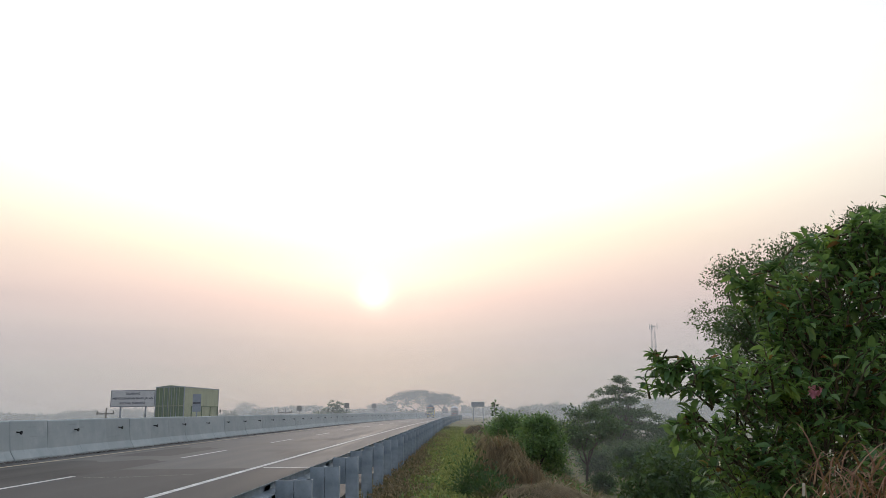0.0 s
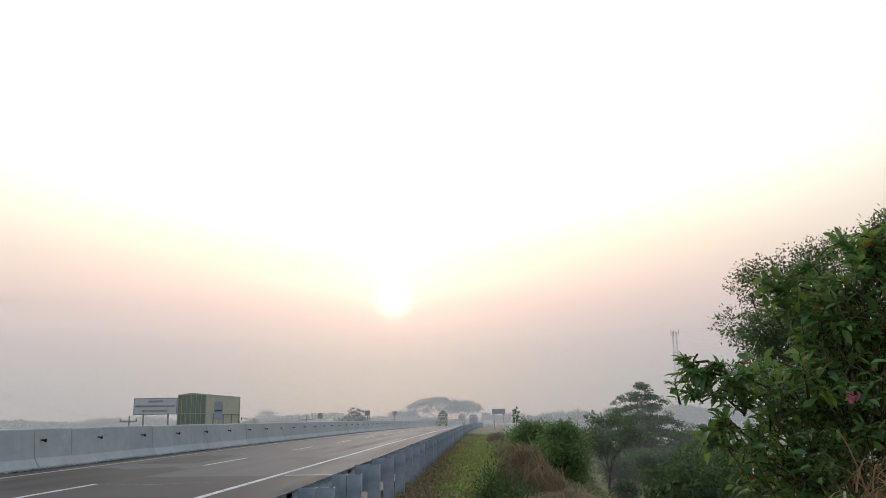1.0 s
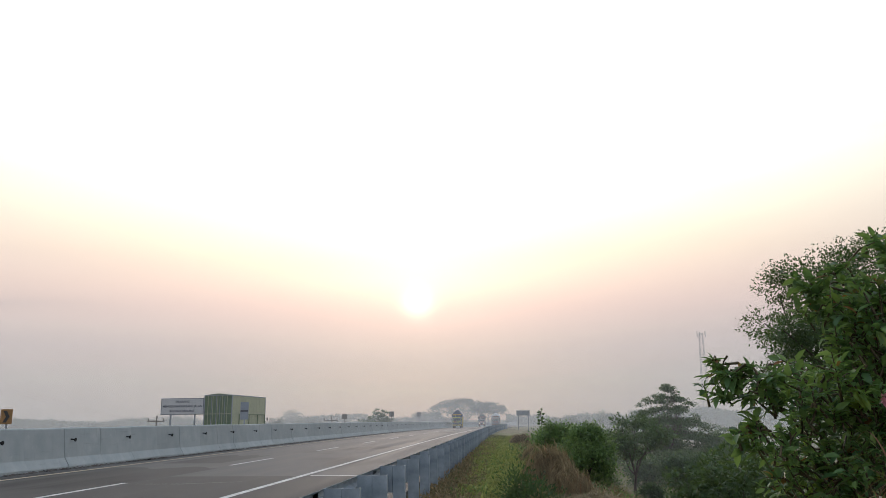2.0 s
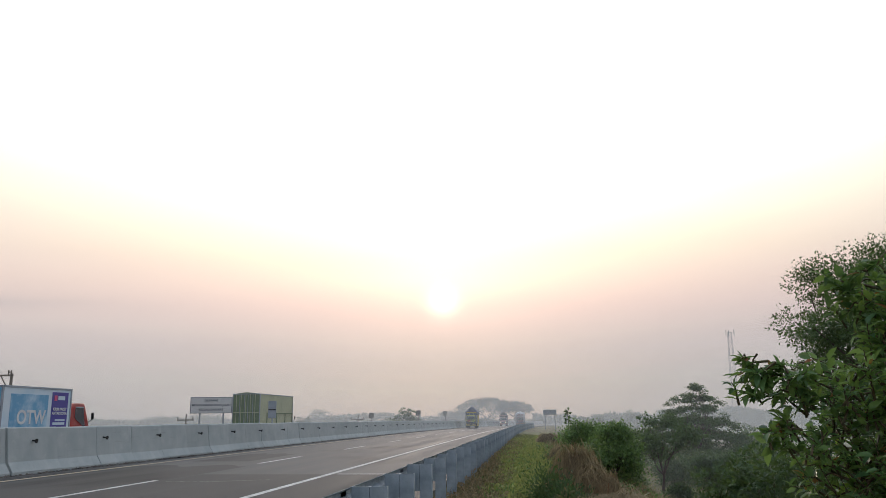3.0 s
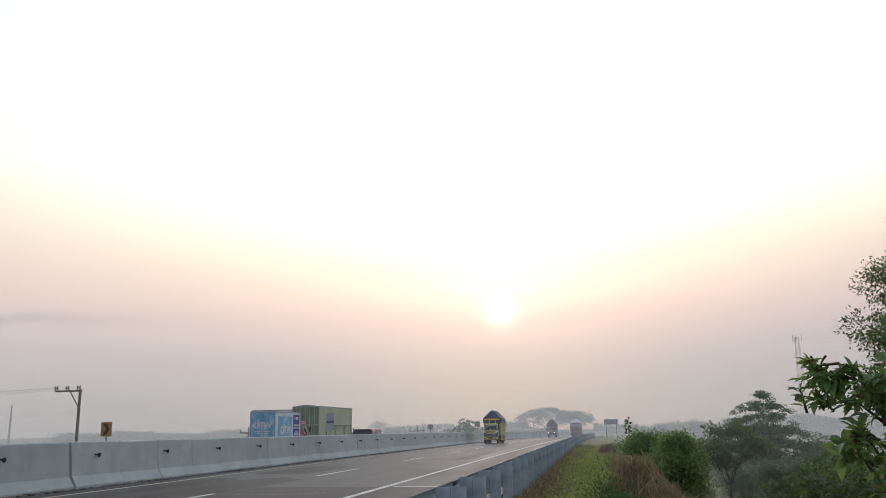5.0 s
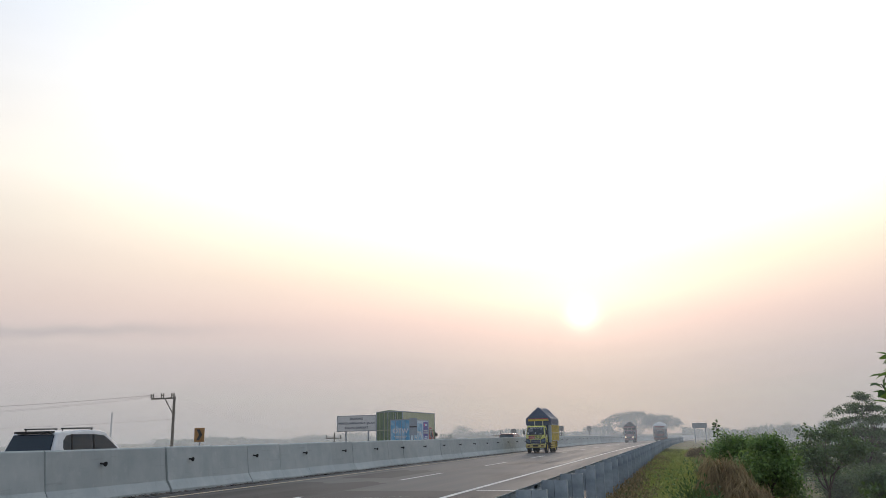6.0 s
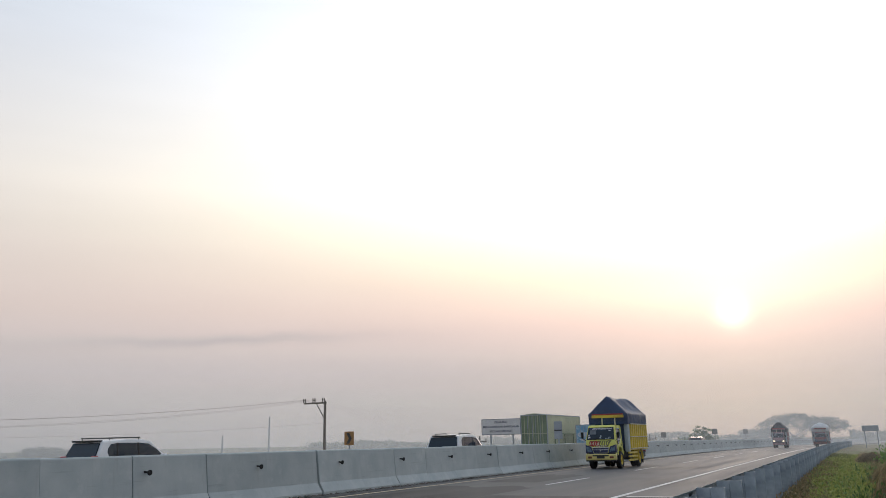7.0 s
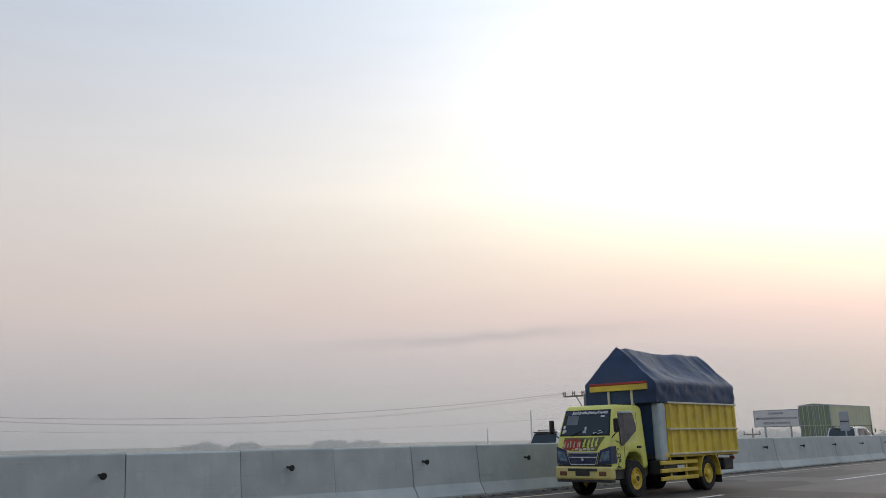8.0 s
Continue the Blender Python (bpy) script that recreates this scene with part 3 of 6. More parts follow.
# ---------------------------------------------------------------- guard rail
def build_guardrail():
    base = tagged(empty("guard_rail"), "galvanised steel guard rail on bolted posts beside the verge", "guard rail")
    GX = -1.86
    sec = [(-0.012, 0.395), (-0.02, 0.41), (-0.085, 0.44), (-0.085, 0.485), (-0.012, 0.525), (-0.012, 0.57), (-0.085, 0.61), (-0.085, 0.655), (-0.02, 0.685), (-0.012, 0.70)]
    ys = [8.22 + 1.82 * i for i in range(-6, 78)]
    for i in range(0, len(ys) - 2, 2):
        bm = bmesh.new()
        ringv = []
        for y in (ys[i] - 0.12, ys[i + 1], ys[i + 2] + 0.12):
            b, h = bend(y), fall(y)
            out = [(GX + b + x, y, h + z) for x, z in sec] + [(GX + b + x - 0.004, y, h + z) for x, z in sec[::-1]]
            ringv.append([bm.verts.new(p) for p in out])
        n = len(ringv[0])
        for a, c in zip(ringv, ringv[1:]):
            for j in range(n):
                bm.faces.new((a[j], a[(j + 1) % n], c[(j + 1) % n], c[j]))
        bm.faces.new(ringv[0][::-1])
        bm.faces.new(ringv[-1])
        bmesh.ops.recalc_face_normals(bm, faces=bm.faces)
        part("rail_beam", bm, M["steel"], base)
    # post: channel section, its web across the road
    def channel(x0, x1, z0, z1, depth):
        t = 0.006
        bm = box(x0, x1, -t, 0, z0, z1)
        box(x0, x0 + t, 0, depth, z0, z1, bm=bm)
        box(x1 - t, x1, 0, depth, z0, z1, bm=bm)
        box(x0, x0 + 0.02, depth, depth + t, z0, z1, bm=bm)
        box(x1 - 0.02, x1, depth, depth + t, z0, z1, bm=bm)
        return bm
    post = part("post", channel(0.185, 0.36, -0.75, 0.715, 0.075), M["steel"], base)
    block = part("spacer_block", channel(0.0, 0.18, 0.345, 0.715, 0.075), M["steel"], base)
    bm = rod((0.182, -0.02, 0.60), (0.182, 0.012, 0.60), 0.014, sides=6)
    bolt = part("bolt", bm, M["steel"], base)
    rr = random.Random(8)
    for i, y in enumerate(ys):
        m = pose(GX + bend(y), y, fall(y) + rr.uniform(-0.012, 0.006), rr.uniform(-0.8, 0.8), rr.uniform(-0.8, 0.8), rr.uniform(-4, 4))
        for src in (post, block, bolt):
            if i == 0:
                src.matrix_basis = m
            else:
                ob = new(src.name.split(".")[0], src.data)
                ob.parent, ob.matrix_basis = base, m


# ---------------------------------------------------------------- vehicles (front towards -y, origin on the road under the front axle)
def wheel(parent, x, y, r, w, rim_mat, twin=False):
    hub = empty("wheel", pose(x, y, r))
    hub.parent = parent
    side = 1 if x > 0 else -1
    k = 0.6 * r
    prof = [(-w / 2, k), (-w / 2, r * 0.92), (-w / 2 + 0.03, r), (w / 2 - 0.03, r), (w / 2, r * 0.92), (w / 2, k)]
    if twin:
        prof = [(s - side * w * 0.55, q) for s, q in [(-w, k), (-w, r * 0.92), (-w + 0.03, r), (-0.05, r), (-0.02, r * 0.9), (0.02, r * 0.9), (0.05, r), (w - 0.03, r), (w, r * 0.92), (w, k)]]
    tyre = part("tyre", lathe(prof + [prof[0]], sides=28, caps=False), M["black"], hub, smooth=False)
    e = w / 2 if not twin else w * 0.45
    prof = [(side * (e - 0.10), 0.62 * r), (side * (e - 0.015), 0.62 * r), (side * (e - 0.005), 0.56 * r), (side * (e - 0.05), 0.5 * r), (side * (e - 0.06), 0.28 * r), (side * (e + 0.01), 0.22 * r), (side * (e + 0.03), 0.05 * r)]
    bm = lathe(prof, sides=20)
    for i in range(6):
        a = i * math.pi / 3
        rod((side * (e - 0.06), 0.39 * r * math.cos(a), 0.39 * r * math.sin(a)), (side * (e - 0.03), 0.39 * r * math.cos(a), 0.39 * r * math.sin(a)), 0.05 * r, sides=8, bm=bm)
    part("rim", bm, rim_mat, hub)
    return hub


def cab(parent, paint, w=0.96, top=2.14, lit=False, bumper=None, full=True):
    """A snub-nosed lorry cab: shell, glass, grille, lamps, bumper, mirrors, doors."""
    lo = 0.62
    side = [(-1.10, lo), (-1.13, 1.0), (-1.10, 1.20), (-1.04, 1.37), (-0.78, top - 0.10), (-0.66, top), (0.45, top), (0.60, top - 0.06), (0.64, lo + 0.1), (0.62, lo), (0.42, lo),
            (0.38, 0.86), (0.2, 0.99), (-0.2, 0.99), (-0.38, 0.86), (-0.44, lo)]
    bm = prism(side, -w, w, "x", bevel=0.07)
    for v in bm.verts:                      # the cab tapers towards the roof
        if v.co.z > 1.37:
            v.co.x *= 1 - 0.11 * (v.co.z - 1.37) / (top - 1.37)
    shell = part("cab", bm, paint, parent, smooth=False)
    # windscreen
    def on_front(x0, x1, s0, s1, d=0.012, th=0.03):
        y0, z0, y1, z1 = -1.04, 1.37, -0.78, top - 0.10
        n = Vector((0, -(z1 - z0), (y1 - y0))).normalized()
        bm = bmesh.new()
        q = []
        for s, e in ((s0, x0), (s0, x1), (s1, x1), (s1, x0)):
            taper = 1 - 0.11 * (z1 - z0) * s / (top - 1.37)
            c = Vector((e * taper, y0 + (y1 - y0) * s, z0 + (z1 - z0) * s)) + n * d
            q.append(c)
        a = [bm.verts.new(c) for c in q]
        b = [bm.verts.new(c - n * th) for c in q]
        bm.faces.new(a), bm.faces.new(b[::-1])
        for i in range(4):
            bm.faces.new((a[i], b[i], b[(i + 1) % 4], a[(i + 1) % 4]))
        bmesh.ops.recalc_face_normals(bm, faces=bm.faces)
        return bm
    part("screen_frame", on_front(-w + 0.065, w - 0.065, 0.0, 0.985, 0.007, 0.03), M["black"], parent, "black rubber screen frame")
    ws = part("windscreen", on_front(-w + 0.1, w - 0.1, 0.04, 0.95), M["glass"], parent, "dark tinted windscreen")
    part("sun_strip", on_front(-w + 0.11, w - 0.11, 0.80, 0.94, 0.016, 0.01), M["ink"], parent, "dark blue strip above the windscreen")
    if full:
        def sheets(name, pieces, mat, label, d, th=0.008):
            """Thin pieces on the windscreen: each x0, x1, s0, s1 and its slant."""
            bm = bmesh.new()
            for a, b, s0, s1, slant in pieces:
                t = on_front(a, b, s0, s1, d, th)
                for v in t.verts:
                    v.co.x += slant * (v.co.z - 1.7)
                me = bpy.data.meshes.new("t")
                t.to_mesh(me)
                bm.from_mesh(me)
                t.free()
                bpy.data.meshes.remove(me)
            return part(name, bm, mat, parent, label)

        rr = random.Random(4)
        script = []
        x = -0.66
        while x < 0.62:
            wd = rr.uniform(0.03, 0.075)
            low, top_s = rr.choice((0.80, 0.815, 0.83)), rr.choice((0.885, 0.91, 0.935))
            script += [(x, x + 0.026, low, top_s, 0.5), (x + wd, x + wd + 0.024, 0.82, 0.895, 0.5), (x, x + wd + 0.024, *rr.choice(((0.82, 0.842), (0.868, 0.89))), 0.5)]
            x += wd + rr.uniform(0.035, 0.055)
        sheets("strip_lettering", script, M["white"], "white hand-painted script", 0.022)
        # grey patch laid on the opaque glass in place of a reflection
        sheets("sun_shade", [(-0.72, -0.30, 0.42, 0.77, 0.0)], M["reflection_grey"], "grey patch on the windscreen painted as a reflection", 0.0135, 0.004)
        # papers of the dashboard, flattened onto the glass to fit the camera's view
        sheets("dashboard_paper", [(-0.22, -0.10, 0.10, 0.22, -0.6), (-0.02, 0.05, 0.22, 0.34, 0.0), (0.30, 0.52, 0.06, 0.12, 0.0), (0.56, 0.70, 0.10, 0.20, 0.3)], M["pale_sheet"], "pale dashboard papers set flat on the windscreen", 0.0135, 0.004)
        sheets("screen_badge", [(0.52, 0.66, 0.70, 0.75, 0.0), (-0.80, -0.73, 0.28, 0.40, 0.0), (-0.80, -0.72, 0.10, 0.2, 0.0)], M["white"], "white stickers on the windscreen", 0.0135, 0.004)
        for x in (-0.45, 0.25):
            part("wiper", rod((x, -1.07, 1.375), (x + 0.42, -1.0, 1.50), 0.012, sides=5), M["black"], parent)
    for s in (-1, 1):
        # side window on the door
        poly = [(-0.66, 1.17), (-0.58, top - 0.20), (0.10, top - 0.19), (0.16, top - 0.24), (0.22, 1.54), (0.18, 1.47), (-0.58, 1.13)]
        bm = prism(poly, 0, 0.02, "x", 0)
        for v in bm.verts:
            v.co.x = s * (w + 0.010 - 0.11 * w * (v.co.z - 1.37) / (top - 1.37) - (0.02 - v.co.x if v.co.x < 0.01 else 0.0))
        bmesh.ops.recalc_face_normals(bm, faces=bm.faces)
        part("side_window", bm, M["glass"], parent)
        z = top - 0.17
        e = w * (1 - 0.11 * (z - 1.37) / (top - 1.37))
        part("rain_visor", box(s * (e - 0.01), s * (e + 0.035), -0.57, 0.14, z - 0.025, z + 0.02, 0.008), M["pale_sheet"], parent, "pale rain visor over the side window")
        for a, b in (((-0.46, 1.16), (-0.46, 0.7)), ((0.30, 1.9), (0.30, 0.72)), ((-0.46, 1.16), (-0.86, 1.26))):
            bm = rod((s * (w * (1 - 0.11 * max(0, a[1] - 1.37) / (top - 1.37)) + 0.002), a[0], a[1]), (s * (w * (1 - 0.11 * max(0, b[1] - 1.37) / (top - 1.37)) + 0.002), b[0], b[1]), 0.007, sides=4)
            part("door_gap", bm, M["dark"], parent)
        part("door_handle", box(s * (w - 0.01), s * (w + 0.03), 0.16, 0.34, 1.08, 1.13, 0.008), M["black"], parent)
        # mirror on an arm
        mir = part("mirror", box(s * (w + 0.12), s * (w + 0.27), -1.12, -1.03, 1.44, 1.74, 0.04, segs=2), M["black"], parent)
        part("mirror_arm", rod((s * (w - 0.06), -1.0, 1.30), (s * (w + 0.2), -1.07, 1.45), 0.016, sides=6), M["dark"], parent)
        # lamps
        part("headlight", prism([(s * x, z) for x, z in ((0.54, 0.80), (0.88, 0.83), (0.90, 1.05), (0.66, 1.01))], -1.166, -1.09, "y", 0.012), M["glow"] if lit else M["lens"], parent, "large clear headlight")
        part("lamp_surround", prism([(s * x, z) for x, z in ((0.46, 0.73), (w + 0.004, 0.76), (w + 0.004, 1.14), (0.58, 1.05))], -1.148, -0.86, "y", 0.012), M["ink"], parent, "dark blue lamp surround")
        part("fog_lamp", box(s * 0.55, s * 0.80, -1.235, -1.19, 0.50, 0.60, 0.015), M["lamp_amber"], parent)
    # solid dark strip put in for the shade between lamps and bumper
    part("lamp_shadow_gap", box(-w + 0.03, w - 0.03, -1.14, -1.0, 0.68, 0.745), M["dark"], parent, "dark strip painted as the shaded gap above the bumper")
    part("grille", prism([(-0.50, 0.98), (0.50, 0.98), (0.42, 0.76), (-0.42, 0.76)], -1.165, -1.10, "y", 0.012), M["ink"], parent, "dark grille")
    bm = box(-0.47, 0.47, -1.185, -1.16, 0.885, 0.91, 0.006)
    box(-0.52, 0.52, -1.18, -1.155, 0.985, 1.015, 0.006, bm=bm)
    prism([(-0.06, 0.845), (0, 0.90), (0.06, 0.845), (0, 0.82)], -1.195, -1.165, "y", bm=bm)
    part("grille_trim", bm, M["chrome"], parent, "chrome grille trim")
    bmp = part("bumper", box(-w - 0.03, w + 0.03, -1.22, -0.98, 0.42, 0.70, 0.035), bumper or paint, parent, "painted front bumper")
    part("plate", box(-0.24, 0.24, -1.235, -1.215, 0.50, 0.60, 0.004), M["dark"], parent, "dark plate with no readable marks")
    bm = box(-w + 0.06, w - 0.06, -1.0, 0.6, 0.42, 0.66)
    part("underbody", bm, M["dark"], parent)
    squeeze(parent.children)
    return shell


def squeeze(parts):
    """Narrow and shorten the pieces of a cab to fit the camera's view."""
    for ob in parts:
        for v in ob.data.vertices:
            v.co.y *= 0.83 if v.co.y < 0 else 0.95
            v.co.x *= 0.785


def tarp_mesh(hw, y0, y1, z_low, z_eave, z_ridge, sag=0.05, seed=3, round_top=False):
    """A tarpaulin over hoops: straight ridge, hipped rear end, sagging bays and creases."""
    bm = bmesh.new()
    ny = 72
    rows = []
    for j in range(ny + 1):
        t = j / ny
        y = y0 + (y1 - y0) * t
        hoops = (0.0, 0.10, 0.80, 0.93, 1.0)
        lo = max(h for h in hoops if h <= t)
        hi = min(h for h in hoops if h >= t)
        bay = math.sin(math.pi * (t - lo) / (hi - lo)) ** 0.8 * min(1.0, (hi - lo) / 0.5 + 0.25) * 1.6 if hi > lo else 0.0
        ridge = z_ridge - sag * bay * 0.5 + 0.03 * t
        if round_top:
            ridge = z_ridge - (z_ridge - z_eave) * 0.75 * (2 * t - 1) ** 4
        row = []
        for s in np.linspace(-1, 1, 49):
            a = abs(s)
            if a > 0.72:
                k = (a - 0.72) / 0.28
                x, z = hw + 0.03 * math.sin(k * math.pi) * noise.noise(Vector((t * 14, k * 2, s * 5))), z_eave + (z_low - z_eave) * k
            else:
                k = a / 0.72
                x = hw * (k if not round_top else math.sin(k * math.pi / 2))
                z = ridge + (z_eave - ridge) * (k ** 1.05 if not round_top else 1 - math.cos(k * math.pi / 2))
                z -= sag * 1.5 * bay * math.sin(k * math.pi) * (1.3 - k)
            w = 0.035 * noise.noise(Vector((t * 8, s * 3, seed))) + 0.03 * (noise.noise(Vector((t * 22 + s * 6, s * 5, seed))) ** 2) * 2 - 0.045 * max(0.0, 0.25 - abs(noise.noise(Vector((t * 13 - s * 7, 0.3, seed))))) - 0.03 * max(0.0, 0.2 - abs(noise.noise(Vector((t * 9 + s * 11, 7.3, seed)))))
            row.append(bm.verts.new((math.copysign(x + w * 0.7, s) if a > 1e-6 else 0.0, y + w * 0.5, z + w * (0.6 if a < 0.95 else 0.0))))
        rows.append(row)
    for a, b in zip(rows, rows[1:]):
        for i in range(48):
            bm.faces.new((a[i], a[i + 1], b[i + 1], b[i]))
    bm.faces.new(rows[0])
    bm.faces.new(rows[-1][::-1])
    bmesh.ops.recalc_face_normals(bm, faces=bm.faces)
    return bm


def lorry(name, label, paint, bed_mat, tarp_mat, rim_mat, lit=False, rounded=False, hw=0.955, long=4.86, ridge=3.51, eave=2.62, sag=0.085):
    base = tagged(empty(name), label, "truck")
    cab(base, paint, lit=lit, bumper=M["bumper_cream"] if bed_mat is M["bed_yellow"] else bed_mat, w=0.93, top=2.06)
    y0, z0, z1 = 1.02, 0.90, 2.14
    # chassis
    bm = box(-0.42, -0.28, -0.9, long - 0.1, 0.62, 0.82)
    box(0.28, 0.42, -0.9, long - 0.1, 0.62, 0.82, bm=bm)
    for y in (1.0, 2.2, 3.4, 4.6):
        box(-0.42, 0.42, y - 0.05, y + 0.05, 0.64, 0.8, bm=bm)
        box(-hw + 0.05, hw - 0.05, y - 0.04, y + 0.04, 0.82, z0, bm=bm)
    rod((-0.8, 0, 0.42), (0.8, 0, 0.42), 0.06, bm=bm)
    rod((-0.7, 3.2, 0.42), (0.7, 3.2, 0.42), 0.09, bm=bm)
    part("chassis", bm, M["dark"], base, "dark steel chassis")
    part("bed_floor", box(-hw, hw, y0, long, z0 - 0.06, z0 + 0.04, 0.01), bed_mat, base)
    part("headboard", box(-hw + 0.02, hw - 0.02, y0 - 0.06, y0, z0 - 0.1, z1 + 0.3, 0.01), tarp_mat, base, "dark covered headboard")
    part("tailboard", box(-hw + 0.02, hw - 0.02, long - 0.05, long, z0, z1, 0.01), bed_mat, base)
    for s in (-1, 1):
        part("side_panel", box(s * (hw - 0.05), s * (hw - 0.01), y0 + 0.21, long, z0, z1), bed_mat, base, "ribbed yellow side board" if bed_mat is M["bed_yellow"] else "")
        part("front_corner_panel", box(s * (hw - 0.24), s * (hw - 0.005), y0 - 0.12, y0 + 0.205, z0 - 0.14, z1 + 0.0, 0.10, segs=3), M["pale_sheet"], base, "pale grey-blue corner sheet")
        n = 9
        for i in range(n):
            y = y0 + 0.33 + (long - y0 - 0.41) * i / (n - 1)
            part("rib", prism([(s * (hw - 0.02), y - 0.07), (s * (hw + 0.045), y - 0.035), (s * (hw + 0.045), y + 0.035), (s * (hw - 0.02), y + 0.07)], z0 + 0.02, z1 - 0.02, "z"), bed_mat, base)
        for z in (z0 + 0.02, (z0 + z1) / 2 - 0.02, z1 - 0.02):
            part("side_rail", box(s * (hw - 0.02), s * (hw + 0.062), y0 + 0.21, long + 0.02, z - 0.022, z + 0.022, 0.006), M["cream"], base, "pale side rail")
        # under-run guard
        for z in (0.36, 0.54, 0.72):
            part("guard_bar", box(s * (hw - 0.08), s * (hw - 0.02), 0.85, 2.62, z - 0.045, z + 0.045, 0.012), bed_mat, base)
        for y in (1.35, 2.1):
            part("guard_post", box(s * (hw - 0.1), s * (hw - 0.06), y - 0.03, y + 0.03, 0.34, 0.9), bed_mat, base)
        # arched mudguard over the rear wheels
        bm = bmesh.new()
        prev = None
        for i in range(13):
            a = math.radians(-10 + 200 * i / 12)
            ring = [bm.verts.new((x, 3.2 + r * math.cos(a), 0.44 + r * math.sin(a))) for x in (s * (hw - 0.42), s * (hw + 0.02)) for r in (0.50, 0.53)]
            if prev:
                for p, q in ((0, 1), (1, 3), (3, 2), (2, 0)):
                    bm.faces.new((prev[p], prev[q], ring[q], ring[p]))
            else:
                bm.faces.new((ring[0], ring[1], ring[3], ring[2]))
            prev = ring
        bm.faces.new((prev[0], prev[2], prev[3], prev[1]))
        bmesh.ops.recalc_face_normals(bm, faces=bm.faces)
        part("mudguard", bm, bed_mat, base, "rounded painted mudguard")
        part("mud_flap", box(s * (hw - 0.42), s * (hw - 0.02), 3.80, 3.82, 0.16, 0.68), M["black"], base)
        part("rear_lamp", box(s * 0.72, s * (hw - 0.1), long - 0.06, long - 0.02, 0.70, 0.80, 0.01), M["red"], base)
    part("fuel_tank", box(0.5, 0.9, 0.95, 1.7, 0.42, 0.80, 0.06), M["dark"], base)
    part("exhaust_box", box(0.45, 0.85, 4.2, 4.75, 0.45, 0.75, 0.03), M["dark"], base)
    tarp = part("tarpaulin", tarp_mesh(hw + 0.03, y0 - 0.30, long + 0.02, z1 - 0.02, eave, ridge, sag=sag, round_top=rounded, seed=len(name)), tarp_mat, base,
                "creased tarpaulin stretched over hoops", smooth=True)
    bm = box(-0.81, 0.81, 0.64, 0.70, 2.43, 2.57, 0.01)
    part("header_board", bm, bed_mat, base, "painted header board above the cab")
    part("header_trim", box(-0.79, 0.79, 0.63, 0.71, 2.575, 2.63, 0.006), M["red"], base, "red strip on the header board")
    for x in (-0.3, 0.35):
        part("header_strut", box(x - 0.03, x + 0.03, 0.70, 0.78, 2.0, 2.43), M["cream"], base)
    wheels = []
    for x, y, tw in ((-0.66, 0, False), (0.66, 0, False), (-0.80, 3.2, True), (0.80, 3.2, True)):
        wheels.append(wheel(base, x, y, 0.41, 0.22, rim_mat, tw))
    return base, wheels


